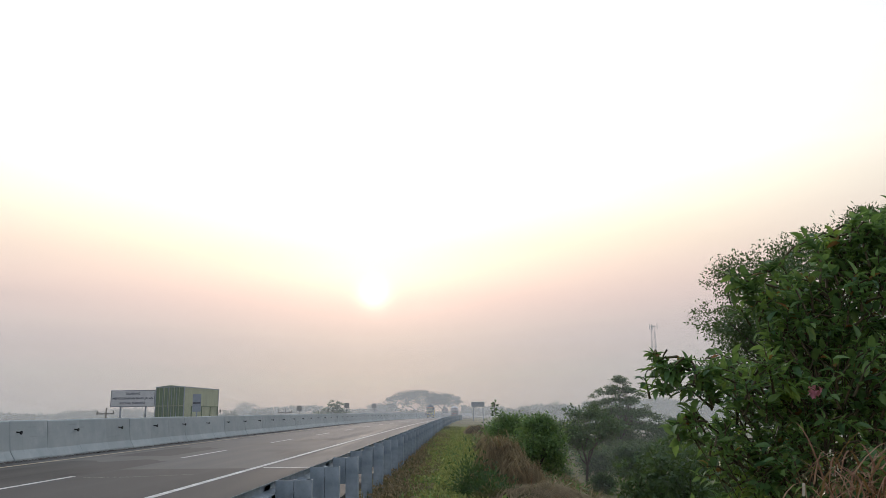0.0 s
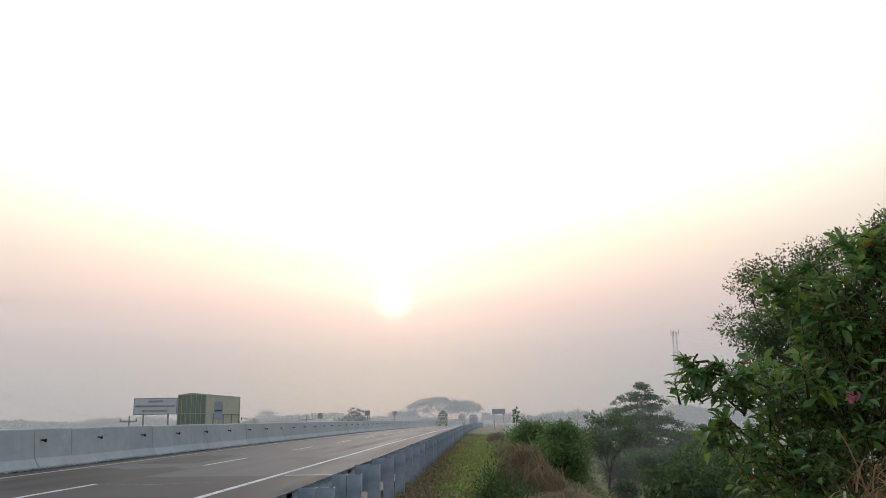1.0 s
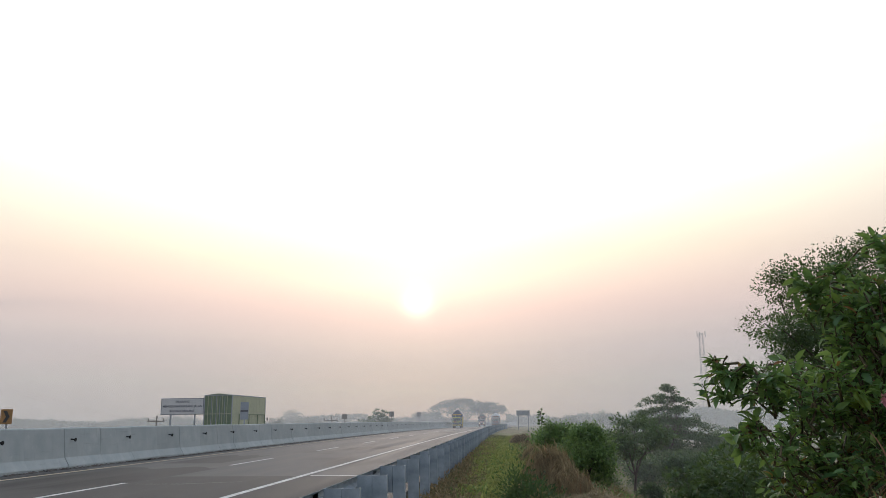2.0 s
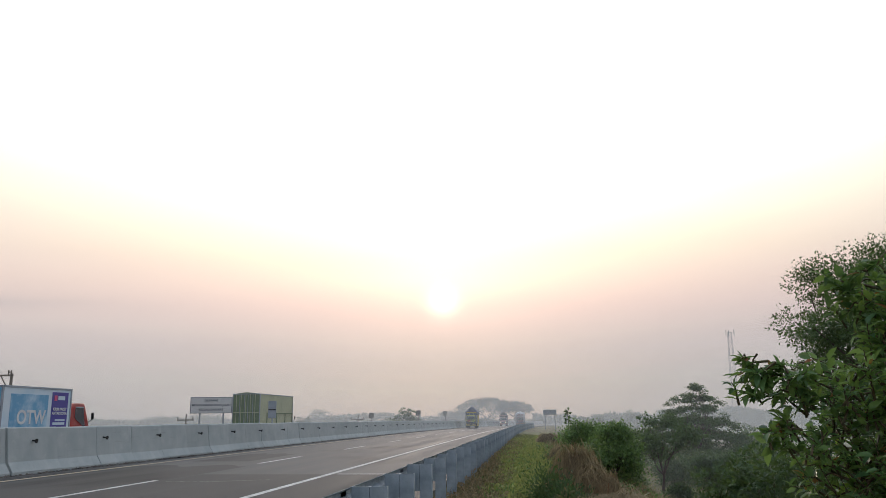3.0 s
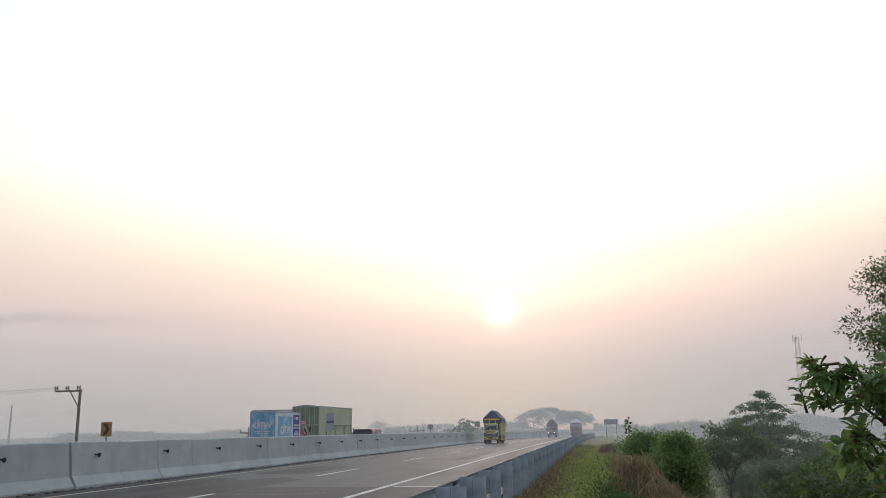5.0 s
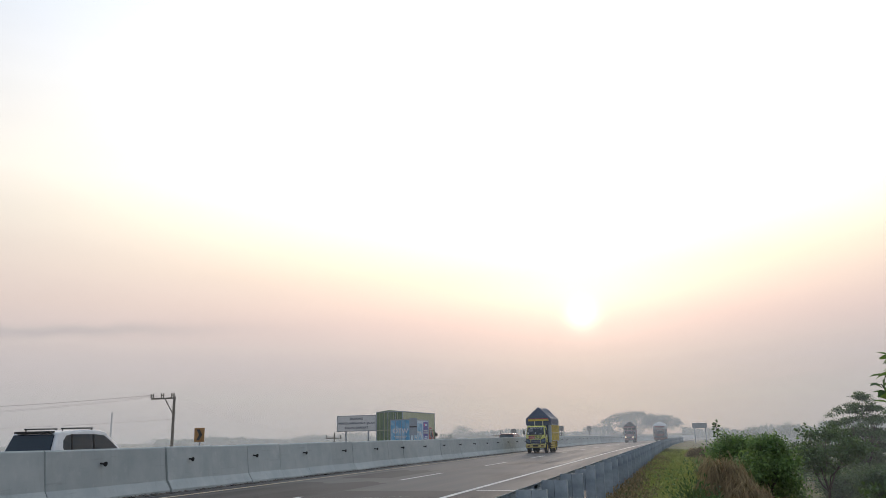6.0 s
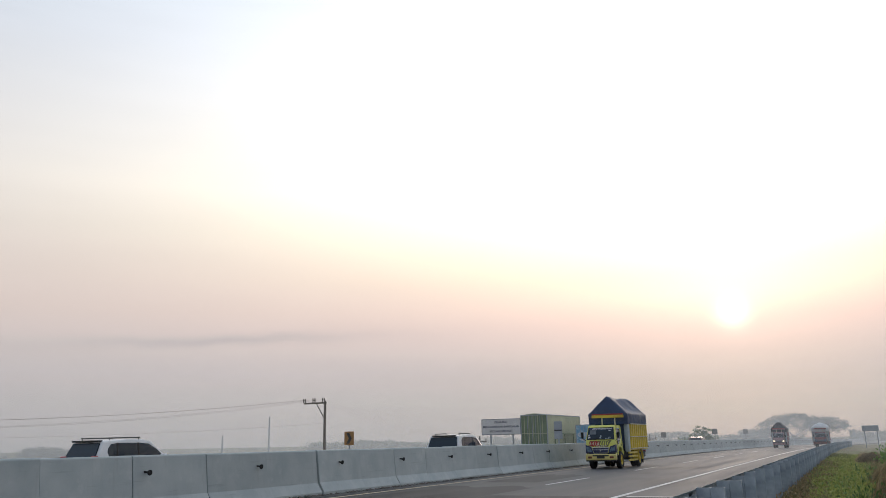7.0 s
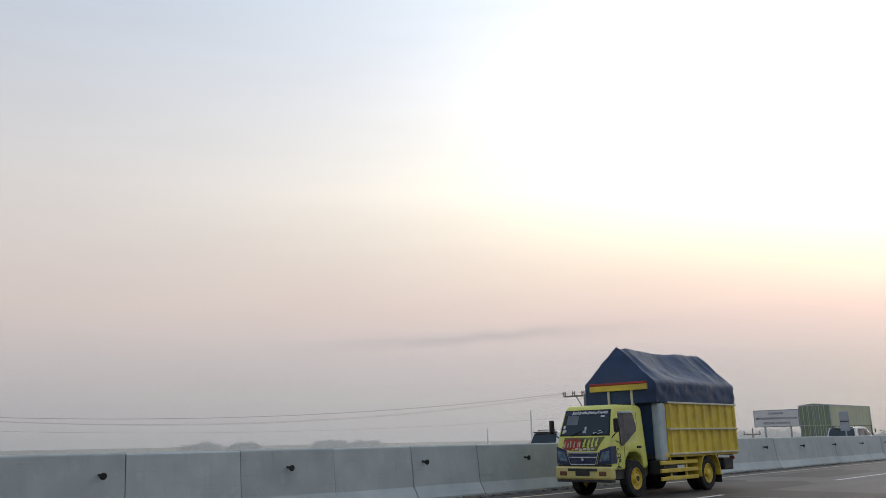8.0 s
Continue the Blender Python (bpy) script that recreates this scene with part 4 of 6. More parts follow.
def decals(base):
    """Painted front panel: colour bars for lettering that cannot be read."""
    old = set(base.children)
    w = 0.93
    lean = lambda z: -1.108 + (0.0 if z < 1.20 else (z - 1.20) * 0.35)

    def stroke(bm, pts, d=0.012):
        n = len(pts)
        f = [bm.verts.new((x, lean(z) - d, z)) for x, z in pts]
        r = [bm.verts.new((x, lean(z) + 0.05, z)) for x, z in pts]
        bm.faces.new(f), bm.faces.new(r[::-1])
        for i in range(n):
            bm.faces.new((f[i], r[i], r[(i + 1) % n], f[(i + 1) % n]))
        return bm
    bm = bmesh.new()
    stroke(bm, [(-0.76, 1.10), (-0.40, 1.035), (0.46, 1.03), (0.58, 1.22), (0.70, 1.345), (0.30, 1.335), (-0.66, 1.345)], 0.016)
    bmesh.ops.recalc_face_normals(bm, faces=bm.faces)
    part("lettering_ground", bm, M["olive"], base, "dark olive painted ground behind the lettering")
    bm = bmesh.new()
    for x0, x1, z0, z1 in ((-0.72, -0.52, 1.09, 1.31), (-0.53, -0.38, 1.06, 1.30), (-0.39, -0.22, 1.09, 1.33), (-0.23, -0.08, 1.07, 1.29)):
        stroke(bm, [(x0, z0 + 0.03), (x0 + 0.06, z0 - 0.02), (x1, z0 + 0.02), (x1 + 0.02, z1), (x0 + 0.05, z1 - 0.02)], 0.024)
    bmesh.ops.recalc_face_normals(bm, faces=bm.faces)
    part("front_lettering", bm, M["red"], base, "red painted lettering")
    bm = bmesh.new()
    for x0, h in ((-0.66, 0.12), (-0.55, 0.09), (-0.46, 0.13), (-0.33, 0.12), (-0.20, 0.1), (-0.14, 0.12)):
        stroke(bm, [(x0, 1.12), (x0 + 0.03, 1.12), (x0 + 0.055, 1.13 + h), (x0 + 0.025, 1.13 + h)], 0.036)
    for x0, z0 in ((-0.28, 1.055), (-0.14, 1.045), (0.0, 1.055), (0.14, 1.05), (0.27, 1.06)):
        stroke(bm, [(x0, z0), (x0 + 0.10, z0), (x0 + 0.12, z0 + 0.045), (x0 + 0.02, z0 + 0.05)], 0.036)
    bmesh.ops.recalc_face_normals(bm, faces=bm.faces)
    part("lettering_highlight", bm, M["cream"], base, "pale highlights in the lettering")
    bm = bmesh.new()
    for x0, x1, z0, z1 in ((-0.03, 0.10, 1.12, 1.31), (0.12, 0.24, 1.10, 1.29), (0.26, 0.38, 1.12, 1.33), (0.40, 0.52, 1.14, 1.31)):
        stroke(bm, [(x0, z0), (x0 + 0.045, z0), (x1, z1), (x1 - 0.045, z1)], 0.024)
        stroke(bm, [(x0 + 0.05, z0 + 0.01), (x0 + 0.09, z0), (x0 + 0.06, z0 + 0.11), (x0 + 0.02, z0 + 0.11)], 0.024)
    for x0, x1, z0, z1 in ((-0.72, 0.50, 1.335, 1.35), (-0.40, 0.46, 1.03, 1.042), (-0.74, -0.70, 1.07, 1.20)):
        stroke(bm, [(x0, z0), (x1, z0), (x1 + 0.03, z1), (x0 + 0.02, z1)], 0.02)
    bmesh.ops.recalc_face_normals(bm, faces=bm.faces)
    part("lettering_outline", bm, M["cab_yellow"], base, "lime-yellow painted lettering and outline")
    part("lower_bumper", box(-0.93, 0.93, -1.19, -0.98, 0.36, 0.425, 0.01), M["dark"], base, "dark lower edge of the bumper")
    bm = bmesh.new()
    for x0, x1, z0, z1 in ((-0.55, 0.55, 1.0, 1.018), (-0.42, 0.42, 0.735, 0.752)):
        box(x0, x1, -1.19, -1.15, z0, z1, 0.004, bm=bm)
    for q in (-1, 1):
        prism([(q * 0.535, 1.0), (q * 0.555, 1.0), (q * 0.43, 0.745), (q * 0.41, 0.745)], -1.19, -1.15, "y", bm=bm)
    part("grille_surround", bm, M["chrome"], base, "bright grille surround")
    part("lower_grille", box(-0.5, 0.5, -1.235, -1.2, 0.60, 0.66, 0.004), M["dark"], base)
    part("screen_sticker", box(-0.74, -0.64, -1.03, -1.015, 1.46, 1.52), M["white"], base, "white windscreen sticker")
    for s in (-1, 1):
        bm = bmesh.new()
        for cy, cz, r, a0, a1 in ((-0.78, 1.02, 0.065, 20, 300), (-0.72, 0.93, 0.05, 160, 470), (-0.80, 0.84, 0.055, -60, 220), (-0.72, 0.74, 0.07, 30, 330), (-0.80, 0.66, 0.04, 0, 250), (-0.68, 0.82, 0.03, 0, 300)):
            n = 9
            for i in range(n):
                a, b = (math.radians(a0 + (a1 - a0) * q / n) for q in (i, i + 1.15))
                t = 0.022 * math.sin(math.pi * (i + 0.8) / (n + 0.8)) + 0.004
                prism([(cy + (r - t / 2) * math.cos(a), cz + (r - t / 2) * math.sin(a)), (cy + (r + t / 2) * math.cos(a), cz + (r + t / 2) * math.sin(a)),
                       (cy + (r + t / 2) * math.cos(b), cz + (r + t / 2) * math.sin(b)), (cy + (r - t / 2) * math.cos(b), cz + (r - t / 2) * math.sin(b))], s * (w - 0.01), s * (w + 0.006), "x", bm=bm)
        part("door_ornament", bm, M["ink"], base, "dark painted ornament")
    squeeze([o for o in base.children if o not in old])


def box_lorry(name, label, cab_paint, side_mat, rear_mat, hw, y0, y1, z0, z1):
    base = tagged(empty(name), label, "truck")
    cab(base, cab_paint, lit=False, full=False)
    bm = box(-0.42, -0.28, -0.9, y1 - 0.1, 0.62, 0.82)
    box(0.28, 0.42, -0.9, y1 - 0.1, 0.62, 0.82, bm=bm)
    for i in range(5):
        y = y0 + 0.2 + (y1 - y0 - 0.4) * i / 4
        box(-hw + 0.05, hw - 0.05, y - 0.05, y + 0.05, 0.8, z0 + 0.01, bm=bm)
    part("chassis", bm, M["dark"], base)
    part("cargo_box", box(-hw, hw, y0, y1, z0, z1, 0.015), side_mat, base)
    part("rear_door", box(-hw + 0.04, hw - 0.04, y1, y1 + 0.03, z0 + 0.03, z1 - 0.05, 0.01), rear_mat, base)
    bm = bmesh.new()
    for s in (-1, 1):
        box(s * hw - 0.03, s * hw + 0.03, y1 - 0.05, y1 + 0.04, z0, z1 + 0.01, 0.005, bm=bm)
        box(s * hw - 0.03, s * hw + 0.03, y0 - 0.02, y0 + 0.05, z0, z1 + 0.01, 0.005, bm=bm)
        box(s * hw - 0.03, s * hw + 0.03, y0, y1, z1 - 0.05, z1 + 0.02, 0.005, bm=bm)
    box(-hw, hw, y1 - 0.05, y1 + 0.04, z1 - 0.05, z1 + 0.02, 0.005, bm=bm)
    part("corner_trim", bm, M["grey_paint"], base, "grey metal corner trim")
    for x in (-0.3, -0.08, 0.08, 0.3):
        part("lock_rod", rod((x * hw * 1.6, y1 + 0.05, z0 + 0.1), (x * hw * 1.6, y1 + 0.05, z1 - 0.12), 0.018, sides=6), M["grey_paint"], base)
    ws = []
    for x, y, tw in ((-0.73, 0, False), (0.73, 0, False), (-0.86, y1 - 1.6, True), (0.86, y1 - 1.6, True)):
        ws.append(wheel(base, x, y, 0.41, 0.22, M["grey_paint"], tw))
    return base, ws


def car(name, label, paint, L=4.5, H=1.72, hw=0.88, rack=True):
    """A tall family car; front towards -y, origin under its middle."""
    base = tagged(empty(name), label, "car")
    h = L / 2
    low = [(-h, 0.35), (-h - 0.02, 0.62), (-h + 0.1, 0.86), (-h + 1.15, 1.02), (h - 0.12, 1.05), (h, 0.95), (h + 0.03, 0.5), (h - 0.05, 0.3), (-h + 0.1, 0.25)]
    bm = prism(low, -hw, hw, "x", bevel=0.06)
    part("body", bm, paint, base)
    up = [(-h + 0.95, 1.0), (-h + 1.75, H - 0.08), (-h + 2.15, H - 0.01), (0.6, H), (h - 0.35, H - 0.07), (h - 0.08, 1.04)]
    bm = prism(up, -hw + 0.02, hw - 0.02, "x", bevel=0.05)
    for v in bm.verts:
        if v.co.z > 1.05:
            v.co.x *= 1 - 0.16 * (v.co.z - 1.05) / (H - 1.05)
    part("cabin", bm, paint, base)

    def on_side(s, poly):
        bm = prism(poly, 0, 1, "x")
        for v in bm.verts:
            k = 1 - 0.16 * max(0, v.co.z - 1.05) / (H - 1.05)
            v.co.x = s * ((hw - 0.02) * k + (0.006 if v.co.x > 0.5 else -0.02))
        bmesh.ops.recalc_face_normals(bm, faces=bm.faces)
        return bm
    for s in (-1, 1):
        rear = h - 0.50
        slope = h - 0.66
        glass = [(-h + 1.22, 1.10), (-h + 1.50, 1.10 + (H - 1.25) * 0.52), (-h + 1.86, H - 0.16), (-h + 2.25, H - 0.125), (slope - 0.25, H - 0.125), (slope, H - 0.16), ((slope + rear) / 2 + 0.05, H - 0.30), (rear, 1.26), (rear - 0.06, 1.13), (rear - 0.2, 1.10)]
        part("side_glass", on_side(s, glass), M["glass"], base, "dark tinted side windows")
        for y, tilt in ((-h + 2.32, 0.0), (-h + 3.22, 0.04)):
            bm = prism([(y - 0.035, 1.09), (y + 0.035, 1.09), (y + 0.03 - tilt, H - 0.12), (y - 0.03 - tilt, H - 0.12)], 0, 1, "x")
            for v in bm.verts:
                k = 1 - 0.16 * max(0, v.co.z - 1.05) / (H - 1.05)
                v.co.x = s * ((hw - 0.02) * k + (0.011 if v.co.x > 0.5 else -0.02))
            bmesh.ops.recalc_face_normals(bm, faces=bm.faces)
            part("door_pillar", bm, M["black"], base, "black pillar between the windows")
        part("mirror", box(s * (hw - 0.02), s * (hw + 0.18), -h + 1.25, -h + 1.42, 1.02, 1.18, 0.03), paint, base)
        part("tail_lamp", box(s * (hw - 0.2), s * (hw + 0.005), h - 0.12, h + 0.02, 0.86, 1.16, 0.02), M["red"], base)
        part("headlight", box(s * 0.5, s * (hw - 0.04), -h - 0.02, -h + 0.12, 0.64, 0.82, 0.03), M["lens"], base)
        if rack:
            bm = rod((s * 0.62, -h + 2.2, H + 0.05), (s * 0.62, h - 0.6, H + 0.03), 0.02, sides=6)
            for y in (-h + 2.25, h - 0.65):
                rod((s * 0.62, y, H - 0.04), (s * 0.62, y, H + 0.05), 0.02, sides=6, bm=bm)
            part("roof_rail", bm, M["dark"], base)
    # windscreen and rear glass follow the slopes of the cabin
    for nm, (ya, za, yb, zb) in (("windscreen", (-h + 1.02, 1.06, -h + 1.73, H - 0.10)), ("rear_glass", (h - 0.08, 1.10, h - 0.30, H - 0.14))):
        bm = bmesh.new()
        d = -0.014 if nm == "windscreen" else 0.025
        q = []
        for y, z in ((ya, za), (yb, zb)):
            k = 1 - 0.16 * (z - 1.05) / (H - 1.05)
            q += [(-(hw - 0.12) * k, y + d, z + 0.01), ((hw - 0.12) * k, y + d, z + 0.01)]
        a = [bm.verts.new(q[i]) for i in (0, 1, 3, 2)]
        b = [bm.verts.new((v.co.x, v.co.y - d * 1.8, v.co.z - 0.01)) for v in a]
        bm.faces.new(a), bm.faces.new(b[::-1])
        for i in range(4):
            bm.faces.new((a[i], b[i], b[(i + 1) % 4], a[(i + 1) % 4]))
        bmesh.ops.recalc_face_normals(bm, faces=bm.faces)
        part(nm, bm, M["glass"], base)
    part("spoiler", box(-0.6, 0.6, h - 0.40, h - 0.20, H - 0.09, H - 0.035, 0.02, segs=2), M["dark"] if rack else paint, base)
    ws = [wheel(base, x, y, 0.33, 0.2, M["chrome"]) for x in (-hw + 0.1, hw - 0.1) for y in (-h + 0.85, h - 0.85)]
    return base, ws


build_barrier()
build_guardrail()

truck, truck_wheels = lorry("cargo_truck", "lime-yellow cargo truck with ribbed yellow bed and navy tarpaulin", M["cab_yellow"], M["bed_yellow"], M["tarp"], M["bed_yellow"])
decals(truck)
truck_b, truck_b_wheels = lorry("covered_truck", "faded rose-red covered truck with dark peaked tarpaulin", M["rose"], M["rose"], M["tarp_dark"], M["grey_paint"], lit=True, ridge=3.5)
truck_c, truck_c_wheels = lorry("hooded_truck", "dark red truck with rounded pale tarpaulin", M["dark_red"], M["dark_red"], M["tarp_white"], M["grey_paint"], rounded=True, ridge=3.4, hw=1.1)

blue, blue_wheels = box_lorry("box_truck", "light-blue printed box truck with red cab", M["red"], M["blue_pale"], M["blue_box"], 0.80, 0.72, 5.25, 0.85, 2.70)


def blue_prints(base):
    """Printed panels on the side and the rear of the box."""
    part("side_print", box(-0.81, -0.802, 2.35, 4.75, 1.0, 2.42, 0.002), M["blue_box"], base, "blue cloud-like print")
    part("indigo_print", box(-0.812, -0.802, 0.95, 2.1, 1.15, 2.55, 0.002), M["indigo"], base, "indigo printed panel")
    words("side_lettering", "OTW", 0.74, pose(-0.817, 3.4, 1.52, 90, 0, -90), M["white"], base, "white printed letters")
    words("panel_lettering", "KIRIM PAKET\nANTAR KOTA", 0.165, pose(-0.817, 1.52, 1.78, 90, 0, -90), M["white"], base, "white printed words")
    part("pink_mark", box(-0.818, -0.81, 1.75, 1.95, 2.2, 2.42), M["pink"], base, "pink printed mark")
    bm = box(-0.818, -0.81, 1.2, 1.68, 2.24, 2.40)
    part("brand_bar", bm, M["blue_pale"], base)
    part("panel_small_print", box(-0.818, -0.81, 1.1, 1.95, 1.24, 1.34), M["blue_pale"], base)
    part("panel_small_print", box(-0.818, -0.81, 1.1, 1.8, 1.40, 1.46), M["blue_pale"], base)
    words("rear_lettering", "OTW", 0.50, pose(0, 5.288, 1.85, 90, 0, 180), M["white"], base, "white printed letters")
    for z, w in ((1.48, 0.5), (1.36, 0.42), (1.1, 0.5)):
        part("rear_small_print", box(-w, w, 5.28, 5.292, z - 0.03, z + 0.03), M["white"], base)


blue_prints(blue)

parked, _ = box_lorry("parked_truck", "pale-green high-sided box truck standing on the far shoulder", M["green_side"], M["green_side"], M["green_rear"], 1.16, 0.72, 10.0, 0.95, 3.55)
parked.matrix_basis = pose(-23.66, 75.5, fall(70), 0, 0, 180)


def parked_details(base):
    bm = bmesh.new()
    for i in range(12):
        y = 0.95 + i * 0.8
        box(-1.168, -1.158, y, y + 0.03, 1.0, 3.5, bm=bm)
    part("side_batten", bm, M["green_side"], base)
    bm = box(-1.26, -1.20, 0.9, 8.3, 1.95, 2.0)
    for y in (1.0, 3.2, 5.6, 8.25):
        box(-1.26, -1.20, y, y + 0.06, 0.9, 2.0, bm=bm)
    part("side_railing", bm, M["green_rear"], base, "dark green side railing")
    part("roof_edge", prism([(-1.19, 3.52), (-0.6, 3.62), (0, 3.68), (0.6, 3.62), (1.19, 3.52)], 0.7, 10.02, "y"), M["green_rear"], base, "dark green ridged roof")
    for x in (-0.75, -0.35, 0.05, 0.45, 0.85):
        part("rear_strap", box(x - 0.02, x + 0.02, 10.03, 10.045, 1.0, 3.5), M["green_side"], base)
    part("rear_strap", box(-1.1, 1.1, 10.03, 10.05, 2.0, 2.05), M["green_side"], base)


parked_details(parked)

red_car, red_wheels = car("family_car", "rosy-brown tall family car with dark windows", M["car_red"], L=4.5, H=1.62, rack=False)
suv, suv_wheels = car("off_road_car", "white tall off-road car with roof rails", M["white"], L=4.05, H=1.74)
hatch, hatch_wheels = car("estate_car", "white estate car with roof rails", M["white"], L=4.1, H=1.68, hw=0.80)


# ---------------------------------------------------------------- signs, poles, tower
def rule_sign():
    m = pose(-30.55, 75, -1.2)
    base = tagged(empty("rule_sign", m), "wide pale road sign on two posts with three lines of lettering", "road sign")
    part("board", box(-2.1, 2.1, -0.03, 0.03, 3.18, 4.72, 0.02), M["sign_white"], base)
    bm = box(-2.06, 2.06, -0.045, -0.03, 3.20, 3.24)
    box(-2.06, 2.06, -0.045, -0.03, 4.66, 4.70, bm=bm)
    box(-2.06, -2.02, -0.045, -0.03, 3.24, 4.66, bm=bm)
    box(2.02, 2.06, -0.045, -0.03, 3.24, 4.66, bm=bm)
    part("border", bm, M["ink"], base)
    for s, z, h in (("DILARANG", 4.38, 0.275), ("MENGGUNAKAN BAHU JALAN", 3.95, 0.275), ("KECUALI DARURAT", 3.52, 0.275)):
        words("lettering", s, h, pose(0, -0.04, z, 90, 0, 0), M["ink"], base, "dark blue lettering")
    for x in (-1.15, 1.2):
        part("post", box(x - 0.07, x + 0.07, 0.04, 0.16, -0.7, 4.5, 0.01), M["grey_paint"], base)


def chevron_sign():
    base = tagged(empty("chevron_sign", pose(-27.0, 42.3, -0.55)), "small amber bend sign with a dark chevron on a post", "road sign")
    part("board", box(-0.34, 0.34, -0.02, 0.02, 1.86, 2.66, 0.02), M["sign_amber"], base)
    part("chevron", prism([(-0.18, 1.95), (0.02, 1.95), (0.2, 2.26), (0.02, 2.57), (-0.18, 2.57), (0.0, 2.26)], -0.035, -0.02, "y"), M["dark"], base, "dark chevron")
    part("post", box(-0.04, 0.04, 0.02, 0.09, -0.7, 2.6, 0.008), M["grey_paint"], base)


def far_sign():
    y = 130
    base = tagged(empty("far_sign", pose(2.6, y, -0.6)), "small dark road sign on two posts seen from behind", "road sign")
    part("board", box(-1.05, 1.05, -0.03, 0.03, 2.35, 3.15, 0.02), M["grey_paint"], base)
    for x in (-0.75, 0.8):
        part("post", box(x - 0.05, x + 0.05, 0.03, 0.12, -0.6, 3.0), M["grey_paint"], base)


def power_pole(x, y, top, ground_z, arm=2.0, strut=True):
    base = tagged(empty("power_pole", pose(x, y, ground_z)), "grey power pole with a one-sided crossarm and insulators", "power pole", "power poles")
    h = top - ground_z
    part("pole", rod((0, 0, -0.3), (0, 0, h), 0.15, 0.11, 10), M["wood"], base)
    part("crossarm", box(-arm, 0.15, -0.06, 0.06, h - 0.22, h - 0.08, 0.01), M["wood"], base)
    part("strut", rod((-0.9, 0, h - 0.2), (-0.05, 0, h - 1.5), 0.05, sides=6), M["wood"], base)
    for k in (0.05, 0.5, 0.95):
        bm = bmesh.new()
        xx = -arm * k - 0.05
        rod((xx - 0.11, 0, h - 0.1), (xx - 0.11, 0, h + 0.28), 0.05, sides=8, bm=bm)
        rod((xx + 0.11, 0, h - 0.1), (xx + 0.11, 0, h + 0.28), 0.05, sides=8, bm=bm)
        rod((xx - 0.14, 0, h + 0.1), (xx + 0.14, 0, h + 0.1), 0.04, sides=6, bm=bm)
        part("insulator", bm, M["bark"], base, "dark brown insulator pair")


def cable(p, q, sag, r=0.022):
    cu = bpy.data.curves.new("power_line", "CURVE")
    cu.dimensions, cu.bevel_depth, cu.bevel_resolution = "3D", r, 1
    sp = cu.splines.new("POLY")
    n = 24
    sp.points.add(n)
    p, q = Vector(p), Vector(q)
    for i in range(n + 1):
        t = i / n
        c = p.lerp(q, t)
        sp.points[i].co = (c.x, c.y, c.z - sag * 4 * t * (1 - t), 1)
    cu.materials.append(M["cable"])
    tagged(new("power_line", cu), "thin sagging power line between poles", "cable", "power lines")


def small_pole(x, y, z, h, arm):
    base = tagged(empty("small_pole", pose(x, y, z)), "dark far power pole with a short crossarm", "power pole", "far poles")
    part("pole", rod((0, 0, -0.4), (0.12, 0, h), 0.14, 0.11, 8), M["wood"], base)
    part("crossarm", box(-arm, arm, -0.07, 0.07, h - 0.95, h - 0.77), M["wood"], base)
    for k in (-0.9, 0.9):
        part("insulator", rod((k * arm, 0, h - 0.8), (k * arm, 0, h - 0.4), 0.08, sides=6), M["bark"], base)


def tower(x, y, z0, z1, w):
    base = tagged(empty("lattice_tower", pose(x, y, z0)), "tall thin lattice mast with aerials, faint in the haze", "tower")
    h = z1 - z0
    def leg(sx, sy):
        return part("leg", rod((sx * w, sy * w, -0.5), (sx * w * 0.45, sy * w * 0.45, h), 0.11, 0.07, 6), M["grey_paint"], base)
    for sx in (-1, 1):
        for sy in (-1, 1):
            leg(sx, sy)
    bm = bmesh.new()
    n = 18
    for i in range(n):
        a, b = i / n, (i + 1) / n
        wa, wb = w * (1 - 0.55 * a), w * (1 - 0.55 * b)
        for (p, q) in (((-1, -1), (1, -1)), ((1, -1), (1, 1)), ((1, 1), (-1, 1)), ((-1, 1), (-1, -1))):
            rod((p[0] * wa, p[1] * wa, h * a), (q[0] * wb, q[1] * wb, h * b), 0.04, sides=4, bm=bm)
            rod((p[0] * wb, p[1] * wb, h * b), (q[0] * wb, q[1] * wb, h * b), 0.04, sides=4, bm=bm)
    part("bracing", bm, M["grey_paint"], base)
    for sx, sy in ((-1, -0.4), (1, -0.4), (0, 1)):
        part("aerial", box(sx * 1.9 - 0.2, sx * 1.9 + 0.2, sy * 1.9 - 0.15, sy * 1.9 + 0.15, h - 1.9, h + 1.1, 0.03), M["white"], base)
    bm = rod((-1.9, -0.7, h - 0.4), (1.9, -0.7, h - 0.4), 0.08, sides=5)
    rod((0, 1.9, h - 0.4), (0, -1.0, h - 0.4), 0.08, sides=5, bm=bm)
    part("aerial_arm", bm, M["grey_paint"], base)


def mast(x, y, z0, z1):
    base = tagged(empty("thin_mast", pose(x, y, z0)), "thin far radio mast faint in the haze", "tower", "radio masts")
    part("shaft", rod((0, 0, -0.5), (0, 0, z1 - z0), 0.35, 0.2, 6), M["grey_paint"], base)


rule_sign()
chevron_sign()
far_sign()


def median_sign():
    base = tagged(empty("median_sign", pose(-13.75, 42.0, fall(42) + 1.21)), "small grey sign seen from behind, standing on the median barrier", "road sign")
    part("board", box(-0.22, 0.22, -0.015, 0.015, 0.25, 1.15, 0.01), M["grey_paint"], base)
    part("bracket", box(-0.2, 0.2, -0.035, -0.015, 0.66, 0.72), M["dark"], base)
    part("post", box(-0.03, 0.03, 0.015, 0.07, 0.0, 1.1, 0.005), M["grey_paint"], base)


